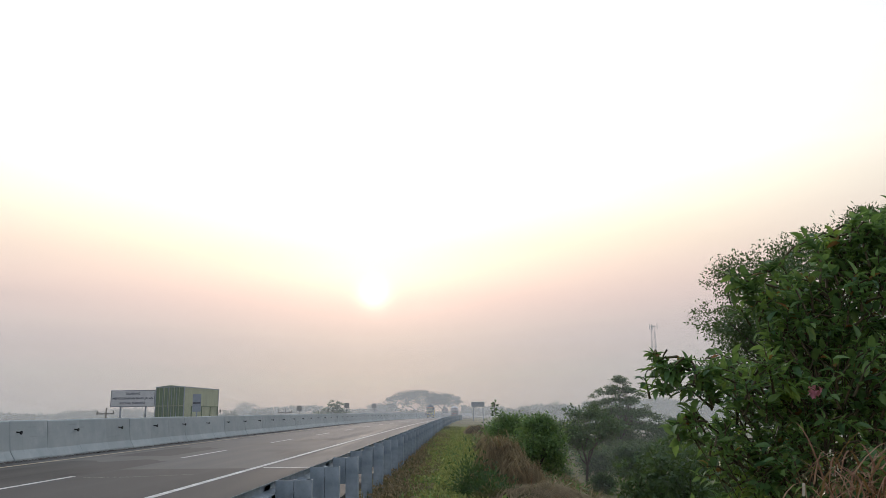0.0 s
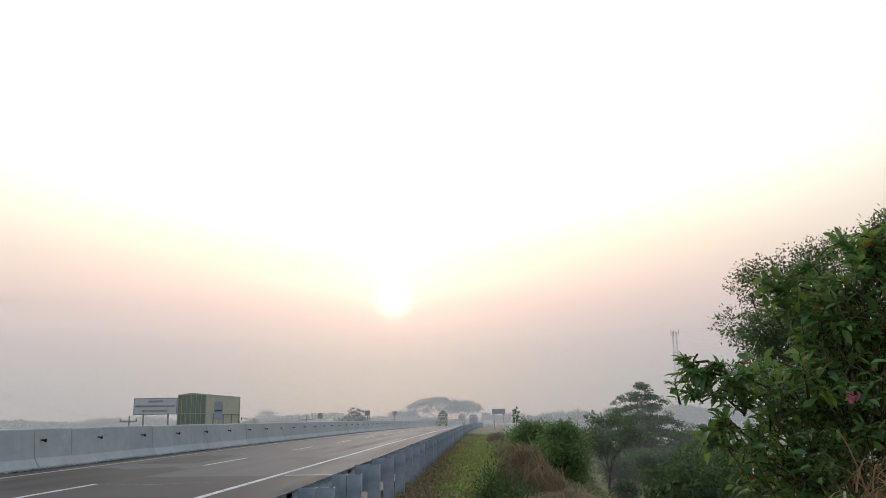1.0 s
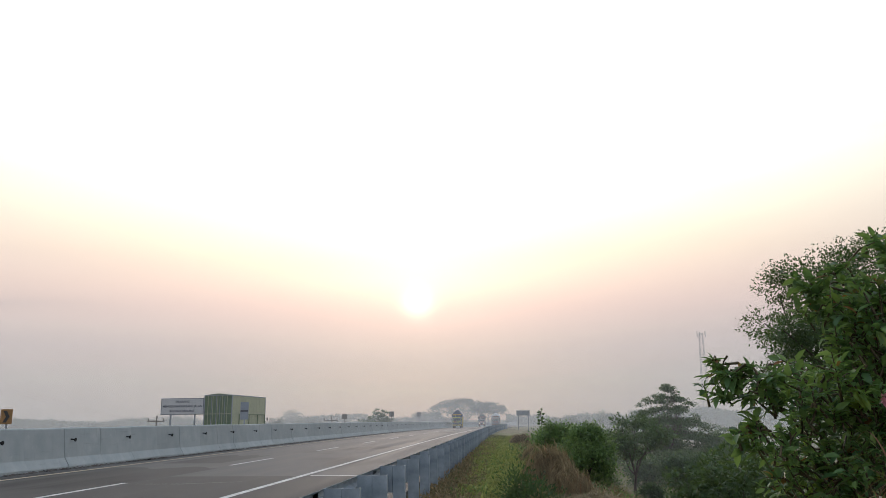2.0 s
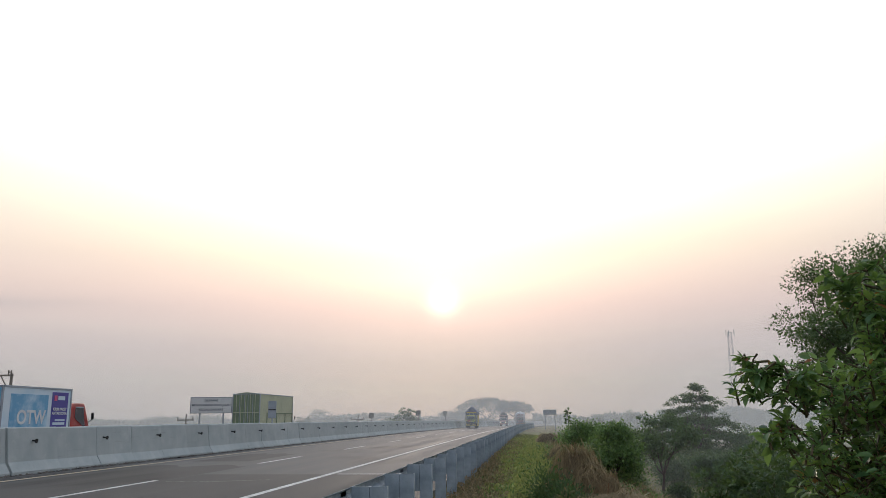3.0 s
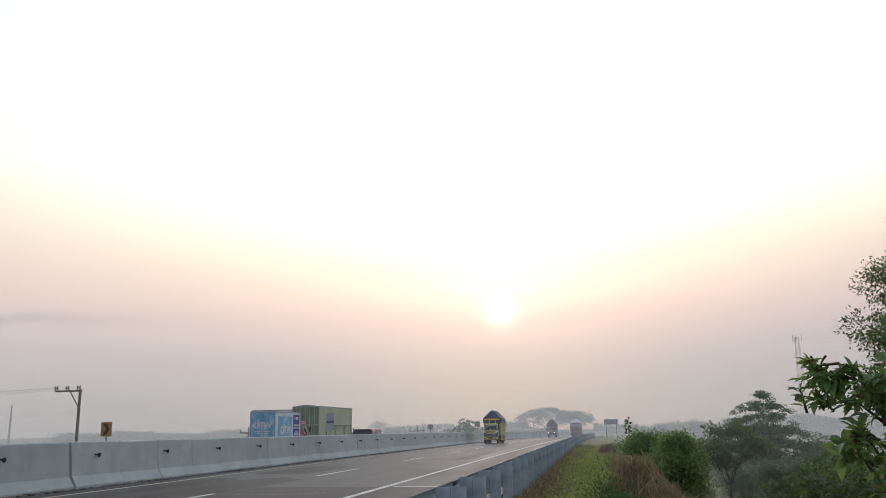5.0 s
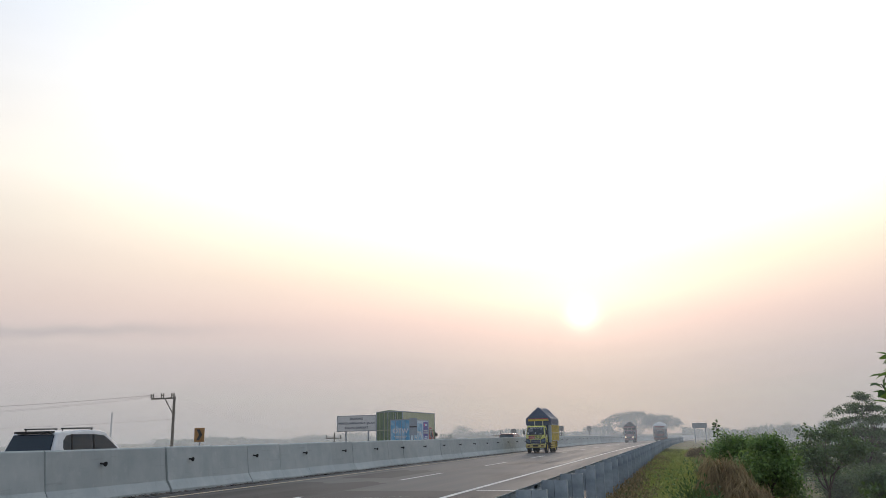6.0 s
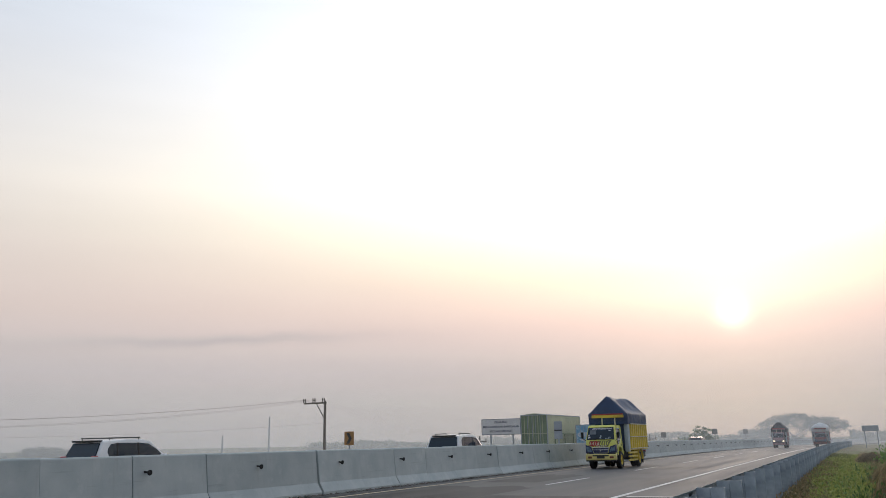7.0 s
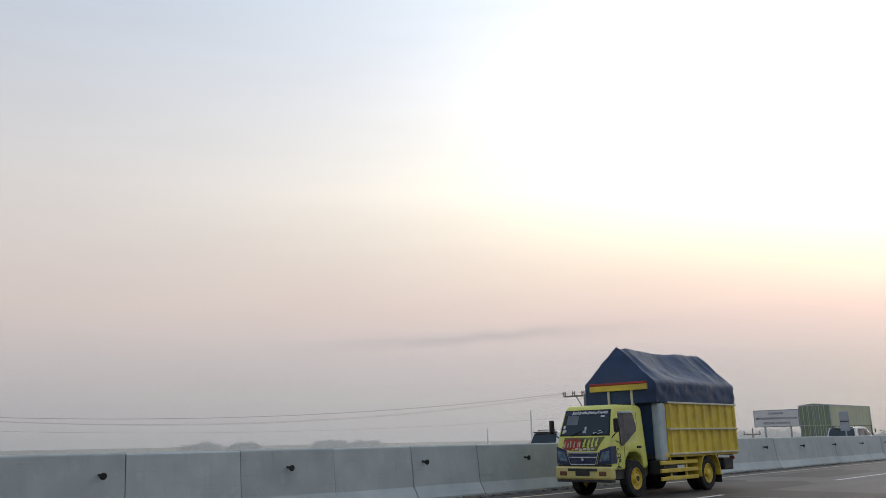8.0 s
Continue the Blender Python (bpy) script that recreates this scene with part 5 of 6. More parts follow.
median_sign()


def roadside_box(x, y, z, w, h):
    base = tagged(empty("roadside_board", pose(x, y, z)), "small dark far board on a post in the haze", "sign")
    part("board", box(-w, w, -0.05, 0.05, h - 2 * w, h, 0.03), M["dark"], base)
    part("post", box(-0.08, 0.08, 0.05, 0.15, -0.5, h - 0.2), M["dark"], base)


roadside_box(-22.6, 160, fall(160) - 0.8, 0.5, 4.1)
roadside_box(-32.0, 160, fall(160) - 0.8, 0.5, 3.7)
roadside_box(-21.5, 200, fall(200) - 0.8, 0.55, 4.5)
power_pole(-41.0, 60.0, 5.1, -3.8, arm=2.25)
tower(95.7, 400, -4.6, 41.0, 1.75)
for dx, end, sag in ((-2.25, 4.0, 1.15), (-1.25, 3.85, 1.55), (-0.2, 3.8, 1.6)):
    cable((-41.0 + dx, 60.0, 5.26), (-68.0 + dx, 14.0, end), sag, 0.013 if dx < -2.0 else 0.006)
    cable((-41.0 + dx, 60.0, 5.26), (-52.0 + dx * 0.4, 118.0, 1.5), 0.7, 0.004)
cable((-41.0, 60.0, 3.2), (-68.0, 14.0, 2.9), 0.8, 0.006)
power_pole(-68.0, 14.0, 4.0, -3.8, arm=2.6)
mast(-155.0, 196.4, -4, 9.8)
mast(-165.3, 187.9, -4, 4.5)
small_pole(-52, 118, -3.7, 5.95, 1.3)
small_pole(-32.6, 150, -3.7, 5.8, 1.3)
small_pole(-34, 205, -3.9, 5.5, 1.3)


# ---------------------------------------------------------------- plants
def leaves(name, centre, way, up, length, width, mat, fold=0.25, droop=0.25):
    """Many leaves at once: arrays of base points, directions, normals, lengths and widths. Eight corners a leaf."""
    c, w, n = (np.asarray(a, float) for a in (centre, way, up))
    w /= np.linalg.norm(w, axis=1, keepdims=True) + 1e-9
    s = np.cross(w, n)
    s /= np.linalg.norm(s, axis=1, keepdims=True) + 1e-9
    n = np.cross(s, w)
    L, W = np.asarray(length)[:, None], np.asarray(width)[:, None]
    pts = []
    for t, side in ((0, 0), (0.33, -1), (0.33, 0), (0.33, 1), (0.7, -0.8), (0.7, 0), (0.7, 0.8), (1, 0)):
        pts.append(c + w * L * t + s * W * 0.5 * side + n * (abs(side) * W * fold - L * droop * t * t))
    v = np.stack(pts, 1).reshape(-1, 3)
    quads = [(0, 2, 1), (0, 3, 2), (1, 2, 5, 4), (2, 3, 6, 5), (4, 5, 7), (5, 6, 7)]
    faces = [tuple(8 * i + j for j in q) for i in range(len(c)) for q in quads]
    return raw(name, v.tolist(), faces, mat, True)


def small_leaves(name, centre, way, up, length, width, mat):
    """Four-cornered leaves for foliage further off."""
    c, w, n = (np.asarray(a, float) for a in (centre, way, up))
    w /= np.linalg.norm(w, axis=1, keepdims=True) + 1e-9
    s = np.cross(w, n)
    s /= np.linalg.norm(s, axis=1, keepdims=True) + 1e-9
    L, W = np.asarray(length)[:, None], np.asarray(width)[:, None]
    v = np.stack([c, c + w * L * 0.5 + s * W * 0.5, c + w * L, c + w * L * 0.5 - s * W * 0.5], 1).reshape(-1, 3)
    return raw(name, v.tolist(), [(4 * i, 4 * i + 1, 4 * i + 2, 4 * i + 3) for i in range(len(c))], mat)


def blades(name, base, tip, width, mat, segs=3, bow=0.3, rng=None):
    """Grass blades as narrow tapering strips that bow over towards their tips."""
    b, t = np.asarray(base, float), np.asarray(tip, float)
    n = len(b)
    d = t - b
    flat = np.stack([-d[:, 1], d[:, 0], np.zeros(n)], 1) + rng.normal(0, 0.02, (n, 3)) + 1e-4
    flat /= np.linalg.norm(flat, axis=1, keepdims=True)
    W = np.asarray(width)[:, None]
    hgt = np.linalg.norm(d, axis=1)[:, None]
    rows = []
    for k in range(segs + 1):
        u = k / segs
        p = b + d * u + np.array([0, 0, 1.0]) * hgt * bow * (u - u * u) * 2 * 0.6
        if k < segs:
            rows += [p - flat * W * 0.5 * (1 - u * 0.75), p + flat * W * 0.5 * (1 - u * 0.75)]
        else:
            rows.append(p)
    v = np.stack(rows, 1).reshape(-1, 3)
    m = 2 * segs + 1
    one = [(2 * k, 2 * k + 1, 2 * k + 3, 2 * k + 2) for k in range(segs - 1)] + [(2 * segs - 2, 2 * segs - 1, 2 * segs)]
    faces = [tuple(m * i + j for j in q) for i in range(n) for q in one]
    return raw(name, v.tolist(), faces, mat)


def unit_rows(rng, n):
    a = rng.normal(0, 1, (n, 3))
    return a / np.linalg.norm(a, axis=1, keepdims=True)


def limb(bm, pts, r0, r1, sides=6):
    """A bent tapering branch through points."""
    rings = []
    for i, p in enumerate(pts):
        p = Vector(p)
        d = (Vector(pts[min(i + 1, len(pts) - 1)]) - Vector(pts[max(i - 1, 0)])).normalized()
        q = d.to_track_quat("Z", "Y").to_matrix()
        r = r0 + (r1 - r0) * i / (len(pts) - 1)
        rings.append([bm.verts.new(p + q @ Vector((r * math.cos(2 * math.pi * k / sides), r * math.sin(2 * math.pi * k / sides), 0))) for k in range(sides)])
    for a, b in zip(rings, rings[1:]):
        for k in range(sides):
            bm.faces.new((a[k], a[(k + 1) % sides], b[(k + 1) % sides], b[k]))
    return bm


def tree(name, label, x, y, z, clumps, per=240, leaf_len=0.25, trunk_r=0.16, mat="leaf_tree", seed=1, category="tree", group="", loose=0.04):
    """clumps: (dx, dy, dz, rx, rz) ellipsoids of foliage above the foot; a few main limbs carry them."""
    rng = np.random.default_rng(seed)
    base = tagged(empty(name, pose(x, y, z)), label, category, group)
    C = np.array([c[:3] for c in clumps])
    mid = C.mean(0)
    bm = bmesh.new()
    j = lambda q: rng.normal(0, q, 3)
    split = np.array([mid[0] * 0.4, mid[1] * 0.4, 0.42 * mid[2]])
    limb(bm, [(0, 0, -0.3), tuple(split * 0.5 + j(0.02) * mid[2] * [1, 1, 0]), tuple(split)], trunk_r, trunk_r * 0.72, 8)
    k = min(5, len(C))
    sector = ((np.arctan2(C[:, 1] - mid[1], C[:, 0] - mid[0]) + math.pi) / (2 * math.pi + 1e-6) * k).astype(int)
    for q in range(k):
        own = C[sector == q]
        if not len(own):
            continue
        hub = split + (own.mean(0) - split) * 0.6 + j(0.02) * mid[2]
        limb(bm, [tuple(split), tuple(split + (hub - split) * 0.5 + j(0.03) * mid[2]), tuple(hub)], trunk_r * 0.5, trunk_r * 0.26)
        for c in own:
            e = c + j(0.08)
            limb(bm, [tuple(hub), tuple(hub + (e - hub) * 0.5 + j(0.03) * mid[2]), tuple(e)], trunk_r * 0.2, trunk_r * 0.05, 5)
    part("trunk", bm, M["bark"], base, smooth=True)
    P, D, U = [], [], []
    for dx, dy, dz, rx, rz in clumps:
        n = int(per * max(0.3, (rx * rx)))
        # sprays: little groups of leaves, mostly near the clump's surface
        k = max(4, n // 9)
        d = unit_rows(rng, k)
        rad = rng.uniform(0.25, 1.25, (k, 1)) ** 0.6
        ctr = np.array([dx, dy, dz]) + d * rad * np.array([rx, rx, rz])
        lumps = np.repeat(ctr, 9, 0) + rng.normal(0, 0.12 * rx + loose, (k * 9, 3)) * np.array([1, 1, 0.6])
        out = np.repeat(d, 9, 0) + rng.normal(0, 0.7, (k * 9, 3))
        P.append(lumps), D.append(out), U.append(rng.normal(0, 0.5, (k * 9, 3)) + [0, 0, 1])
    P, D, U = np.concatenate(P), np.concatenate(D), np.concatenate(U)
    n = len(P)
    ob = small_leaves("crown", P, D, U, rng.uniform(0.6, 1.3, n) * leaf_len, rng.uniform(0.35, 0.6, n) * leaf_len, M[mat])
    ob.parent = base
    return base


def crown(seed, n, w, h, z0, r, rz):
    """A loose set of foliage clumps, wider at the middle."""
    g = random.Random(seed)
    out = []
    for i in range(n):
        t = i / max(1, n - 1)
        spread = w * (0.5 + 0.5 * math.sin(math.pi * min(1, 0.2 + t * 0.8)))
        a = g.uniform(0, 6.283)
        q = spread * math.sqrt(g.random())
        out.append((q * math.cos(a), q * math.sin(a), z0 + h * t + g.uniform(-0.1, 0.1) * h, r * g.uniform(0.7, 1.25), rz * g.uniform(0.7, 1.2)))
    return out


def umbrella(seed, n, w, z, r):
    """A flat layered crown like that of a rain tree."""
    g = random.Random(seed)
    out = []
    for i in range(n):
        a, q = g.uniform(0, 6.283), w * math.sqrt(g.random())
        out.append((q * math.cos(a), q * math.sin(a), z - 0.16 * z * (q / w) ** 2 + g.uniform(-0.03, 0.03) * z, r * g.uniform(0.7, 1.3), r * g.uniform(0.10, 0.22)))
    return out


def dome(seed, n, w, h, r):
    """A broad rounded crown, full on top and flat beneath."""
    g = random.Random(seed)
    out = []
    for i in range(n):
        a, q = g.uniform(0, 6.283), math.sqrt(g.random())
        z = h * (0.42 + 0.58 * math.sqrt(max(0.0, 1 - q * q))) * g.uniform(0.86, 1.0)
        out.append((w * q * math.cos(a), w * q * math.sin(a), z, r * g.uniform(0.7, 1.3), r * g.uniform(0.25, 0.45)))
    return out


def ball(seed, n, w, h, z, r):
    """Foliage clumps spread through a rounded crown."""
    g = np.random.default_rng(seed)
    d = unit_rows(g, n) * g.uniform(0.25, 1.0, (n, 1)) ** 0.45
    return [(d[i, 0] * w, d[i, 1] * w, z + d[i, 2] * h, r * g.uniform(0.7, 1.25), r * g.uniform(0.5, 0.8)) for i in range(n)]


LAND = land


def near_bush():
    """The leafy bush beside the camera: arching twigs set with pointed leaves."""
    rng = np.random.default_rng(11)
    fx, fy = 1.75, 4.0
    foot = LAND(fx, fy)
    base = tagged(empty("leafy_bush", pose(fx, fy, foot)), "dense dark-green leafy bush with pointed leaves and one pink flower", "bush")
    bm = bmesh.new()
    P, D, U = [], [], []
    world = [(1.90, 4.0, 1.93, 0.30, 0.28), (2.2, 4.1, 1.95, 0.42, 0.32), (1.64, 4.0, 1.72, 0.22, 0.22), (1.42, 3.95, 1.50, 0.22, 0.18), (1.75, 3.9, 1.5, 0.42, 0.36),
             (2.2, 4.0, 1.45, 0.45, 0.42), (1.16, 4.0, 1.50, 0.17, 0.10), (1.02, 4.0, 1.60, 0.10, 0.09), (0.96, 4.0, 1.50, 0.08, 0.05), (1.14, 4.0, 1.27, 0.17, 0.11), (1.36, 4.0, 1.12, 0.22, 0.18), (1.7, 3.9, 1.08, 0.42, 0.32), (2.2, 3.9, 1.0, 0.45, 0.36),
             (1.30, 4.0, 0.82, 0.28, 0.22), (1.9, 4.0, 0.6, 0.5, 0.36), (1.55, 4.25, 1.3, 0.4, 0.35), (2.0, 4.35, 1.7, 0.45, 0.4), (2.6, 4.1, 1.5, 0.45, 0.5), (1.74, 4.0, 2.16, 0.05, 0.13), (2.05, 4.05, 2.12, 0.24, 0.16), (2.32, 4.1, 2.20, 0.30, 0.22), (1.95, 4.0, 2.24, 0.16, 0.10), (2.5, 4.2, 2.35, 0.26, 0.18), (1.58, 4.1, 1.95, 0.2, 0.16)]
    mids = [(x - fx, y - fy, z - foot, rx, rz) for x, y, z, rx, rz in world]
    for cx, cy, cz, rx, rz in mids:
        for _ in range(int(50 * rx + 300 * rx * rx)):
            d = unit_rows(rng, 1)[0]
            e = np.array([cx, cy, cz]) + d * np.array([rx, rx, rz]) * rng.uniform(0.55, 1.12)
            s = np.array([cx * 0.8, cy * 0.8, cz - rz * 0.7]) + rng.normal(0, 0.05, 3)
            m = (s + e) / 2 + rng.normal(0, 0.05, 3)
            k = rng.integers(9, 15)
            limb(bm, [tuple(m), tuple(m + (e - m) * 0.5 + [0, 0, 0.03]), tuple(e)], 0.007, 0.002, 4)
            ax = (e - m) / np.linalg.norm(e - m)
            for i in range(k):
                t = 0.25 + 0.78 * i / k
                a = i * 2.4 + rng.uniform(0, 0.5)
                side = np.cross(ax, [0, 0, 1.0])
                side /= np.linalg.norm(side) + 1e-6
                up = np.cross(side, ax)
                out = side * math.cos(a) + up * math.sin(a) * 0.8
                P.append(m + (e - m) * t)
                D.append(out * 0.9 + ax * rng.uniform(0.4, 1.0) + rng.normal(0, 0.15, 3))
                U.append(np.array([0, 0, 1.0]) + rng.normal(0, 0.35, 3))
    for cx, cy, cz, rx, rz in mids:
        limb(bm, [(0, 0, -0.2), (cx * 0.3, cy * 0.3, cz * 0.45), (cx * 0.8, cy, cz * 0.85)], 0.012 if rx > 0.2 else 0.006, 0.002, 6)
    part("branchwork", bm, M["twig"], base, smooth=True)
    n = len(P)
    L = rng.uniform(0.038, 0.085, n)
    ob = leaves("foliage", P, D, U, L, L * rng.uniform(0.38, 0.5, n), M["leaf"])
    ob.parent = base
    k = 16
    c = np.tile([1.52 - fx, 3.52 - fy, 1.43 - foot], (k, 1)) + rng.normal(0, 0.012, (k, 3))
    ob = leaves("flower", c, unit_rows(rng, k) + [0, -0.5, 0.3], unit_rows(rng, k), np.full(k, 0.03), np.full(k, 0.024), M["petal"])
    ob.parent = base
    tagged(ob, "small pink flower")


def grass_patch(name, label, n, where, height, width, mat, seed, lean=0.35, segs=3, bow=0.3, kind="stuff"):
    rng = np.random.default_rng(seed)
    pts = np.array([where(rng) for _ in range(n)])
    base = np.array([(x, y, LAND(x, y) - 0.03) for x, y in pts])
    h = rng.uniform(*height, n)
    tip = base + np.stack([rng.normal(0, lean, n) * h, rng.normal(0, lean, n) * h, h], 1)
    return tagged(blades(name, base, tip, rng.uniform(*width, n), M[mat], segs, bow, rng), label, "grass", kind=kind)


def grass_all():
    def strip(u0, u1, y0, y1, power=1.6):
        def pick(rng):
            y = y0 + (y1 - y0) * rng.random() ** power
            return rng.uniform(u0, u1) + bend(y), y
        return pick
    grass_patch("verge_grass", "short bright green verge grass", 34000, strip(-1.0, 0.7, 5, 75), (0.06, 0.24), (0.008, 0.022), "grass", 21, 0.6)
    grass_patch("verge_grass", "short bright green verge grass", 12000, strip(-1.6, 2.4, -5, 5, 1.0), (0.04, 0.16), (0.006, 0.014), "grass", 26, 0.6)
    grass_patch("rough_grass", "dull mixed weeds and dry grass along the guard rail", 22000, strip(-1.65, -0.1, 5, 75), (0.06, 0.28), (0.008, 0.02), "weed", 22, 0.5)
    grass_patch("slope_grass", "dry flattened grass on the embankment", 26000, strip(0.7, 5.5, 4, 60, 1.4), (0.1, 0.4), (0.01, 0.025), "straw", 23, 0.9)
    grass_patch("slope_weeds", "green weeds on the embankment", 14000, strip(0.6, 7.5, 5, 60, 1.3), (0.1, 0.4), (0.015, 0.035), "weed", 24, 0.6)
    grass_patch("field_grass", "thin grass in the low field", 30000, strip(4, 40, 45, 120, 1.0), (0.05, 0.18), (0.03, 0.08), "field_grass", 25, 0.9)


def straw_heap(name, label, x, y, r, h, n, seed):
    """A thrown-down heap: long strands draped over an uneven mound."""
    rng = np.random.default_rng(seed)

    def lump(a, q):
        return 1 + 0.30 * noise.noise(Vector((math.cos(a) * 1.5, math.sin(a) * 1.5, seed))) + 0.16 * noise.noise(Vector((math.cos(a) * 4 * q, math.sin(a) * 4 * q, seed + 3.0)))

    def on(a, q, lift):
        px, py = x + r * q * math.cos(a), y + r * 1.25 * q * math.sin(a)
        return Vector((px, py, LAND(px, py) + h * lump(a, q) * max(0.0, 1 - q ** 2.5) + lift))

    v, f = [], []
    segs = 5
    for _ in range(n):
        a, q = rng.uniform(0, 6.283), rng.uniform(0, 1.0) ** 0.6
        span, turn, lift = rng.uniform(0.2, 0.8), rng.normal(0, 1.1), abs(rng.normal(0, 0.07)) * h + 0.01
        w = rng.uniform(0.002, 0.0055)
        k0 = len(v)
        pts = [on(a + turn * (k / segs), q + span * k / segs, lift * (1 + 1.2 * math.sin(math.pi * k / segs)) - 0.02 * k / segs) for k in range(segs + 1)]
        for k, p in enumerate(pts):
            t = (pts[min(k + 1, segs)] - pts[max(k - 1, 0)]).cross(Vector((0, 0, 1)))
            t = t.normalized() * w * (1 - 0.6 * k / segs) if t.length > 1e-6 else Vector((w, 0, 0))
            v += [p - t, p + t]
        f += [(k0 + 2 * k, k0 + 2 * k + 1, k0 + 2 * k + 3, k0 + 2 * k + 2) for k in range(segs)]
    ob = raw(name, v, f, M["straw"])
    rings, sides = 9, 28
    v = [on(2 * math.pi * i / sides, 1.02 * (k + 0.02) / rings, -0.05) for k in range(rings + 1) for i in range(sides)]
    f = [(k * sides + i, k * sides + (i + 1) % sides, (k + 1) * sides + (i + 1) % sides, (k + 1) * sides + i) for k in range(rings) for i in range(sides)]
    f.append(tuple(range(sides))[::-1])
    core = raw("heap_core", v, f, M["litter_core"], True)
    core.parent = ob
    return tagged(ob, label, "straw heap", "heaps on the verge")


def dry_tuft():
    """Long dry grass arching up beside the camera."""
    rng = np.random.default_rng(31)
    n = 820
    px, py = 1.52 + rng.normal(0, 0.17, n), 2.85 + rng.normal(0, 0.10, n)
    b = np.stack([px, py, [LAND(i, j) for i, j in zip(px, py)]], 1)
    t = b + np.stack([rng.normal(-0.02, 0.26, n), rng.normal(0, 0.2, n), rng.uniform(0.75, 1.22, n)], 1)
    ob = blades("dry_grass_tuft", b, t, rng.uniform(0.005, 0.011, n), M["reed"], 9, 0.30, rng)
    n = 46
    px, py = 1.52 + rng.normal(0, 0.17, n), 2.85 + rng.normal(0, 0.10, n)
    b = np.stack([px, py, [LAND(i, j) for i, j in zip(px, py)]], 1)
    t = b + np.stack([rng.normal(0.0, 0.36, n), rng.normal(0, 0.2, n), rng.uniform(1.0, 1.45, n)], 1)
    o3 = blades("long_stalk", b, t, rng.uniform(0.004, 0.008, n), M["reed"], 10, 0.22, rng)
    o3.parent = ob
    n = 520
    px, py = 1.50 + rng.normal(0, 0.15, n), 2.85 + rng.normal(0, 0.09, n)
    b = np.stack([px, py, 0.75 + rng.uniform(0, 0.42, n)], 1)
    t = b + np.stack([rng.normal(0, 0.16, n), rng.normal(0, 0.14, n), rng.normal(-0.06, 0.10, n)], 1)
    o2 = blades("bent_straw", b, t, rng.uniform(0.005, 0.011, n), M["reed"], 8, 1.1, rng)
    o2.parent = ob
    tagged(ob, "tuft of long dry reddish-brown grass", "grass")


def scatter_leaves(name, label, n, u0, u1, y0, y1, size, mat, seed, lift, power=1.6):
    rng = np.random.default_rng(seed)
    y = y0 + (y1 - y0) * rng.random(n) ** power
    x = rng.uniform(u0, u1, n) + np.array([bend(v) for v in y])
    keep = np.array([noise.noise(Vector((a * 1.7, b * 1.1, seed))) > -0.02 for a, b in zip(x, y)])
    x, y = x[keep], y[keep]
    m = len(x)
    c = np.stack([x, y, [LAND(a, b) for a, b in zip(x, y)]], 1) + np.stack([np.zeros(m), np.zeros(m), rng.uniform(0, lift, m)], 1)
    d = rng.normal(0, 1, (m, 3)) * [1, 1, 0.5] + [0, 0, 0.35]
    L = rng.uniform(*size, m)
    return tagged(small_leaves(name, c, d, unit_rows(rng, m) + [0, 0, 0.6], L, L * rng.uniform(0.25, 0.5, m), M[mat]), label, "weeds", kind="stuff")


def drift(y):
    """The green strip of the verge lies closer to the rail further along."""
    return -0.55 * min(1.0, max(0.0, (y - 14.0) / 24.0))


def tufts(name, label, count, u0, u1, y0, y1, reach, leaf, mat, seed, per=34, power=1.5, rise=0.9, slim=0.3):
    """Low leafy plants: leaves arching out of many single roots."""
    rng = np.random.default_rng(seed)
    y = y0 + (y1 - y0) * rng.random(count) ** power
    x = rng.uniform(u0, u1, count) + np.array([bend(v) + drift(v) for v in y])
    size = rng.uniform(*reach, count) * np.array([1.0 + 0.7 * noise.noise(Vector((a * 0.9, b * 0.6, seed))) for a, b in zip(x, y)])
    root = np.stack([x, y, [LAND(a, b) - 0.02 for a, b in zip(x, y)]], 1)
    root, size = np.repeat(root, per, 0), np.repeat(size, per)
    n = len(root)
    a = rng.uniform(0, 6.283, n)
    out = np.stack([np.cos(a), np.sin(a), rng.uniform(0.3, 1.6, n) * rise], 1)
    out /= np.linalg.norm(out, axis=1, keepdims=True)
    c = root + out * (size * rng.uniform(0.1, 1.0, n))[:, None]
    L = rng.uniform(*leaf, n)
    d = out + rng.normal(0, 0.45, (n, 3)) - [0, 0, 0.25]
    return tagged(small_leaves(name, c, d, unit_rows(rng, n) + [0, 0, 0.8], L, L * rng.uniform(0.8, 1.3, n) * slim, M[mat]), label, "weeds", kind="stuff")


tufts("verge_plants", "bright yellow-green leafy plants growing in the verge", 1500, -0.75, 0.45, 7, 60, (0.12, 0.30), (0.05, 0.13), "verge_leaf", 71, 38)
tufts("verge_plants", "dull green leafy plants growing in the verge", 300, -1.0, 0.7, 7, 45, (0.14, 0.32), (0.05, 0.12), "leaf_mid", 72, 30)
tufts("withered_plants", "withered brown plants along the guard rail", 800, -1.5, -0.8, 7, 55, (0.12, 0.30), (0.05, 0.14), "litter", 73, 30, slim=0.18)
tufts("withered_plants", "withered brown plants on the embankment", 700, 0.9, 4.2, 7, 45, (0.15, 0.34), (0.08, 0.22), "straw", 74, 34, rise=0.5, slim=0.1)
tufts("slope_plants", "dark green plants at the edge of the embankment", 260, 0.4, 3.6, 9, 45, (0.16, 0.36), (0.06, 0.14), "leaf_tree", 75, 36)
scatter_leaves("verge_weeds", "small bright leafy weeds in the verge grass", 34000, -1.0, 0.6, 6, 50, (0.04, 0.11), "verge_leaf", 61, 0.16)
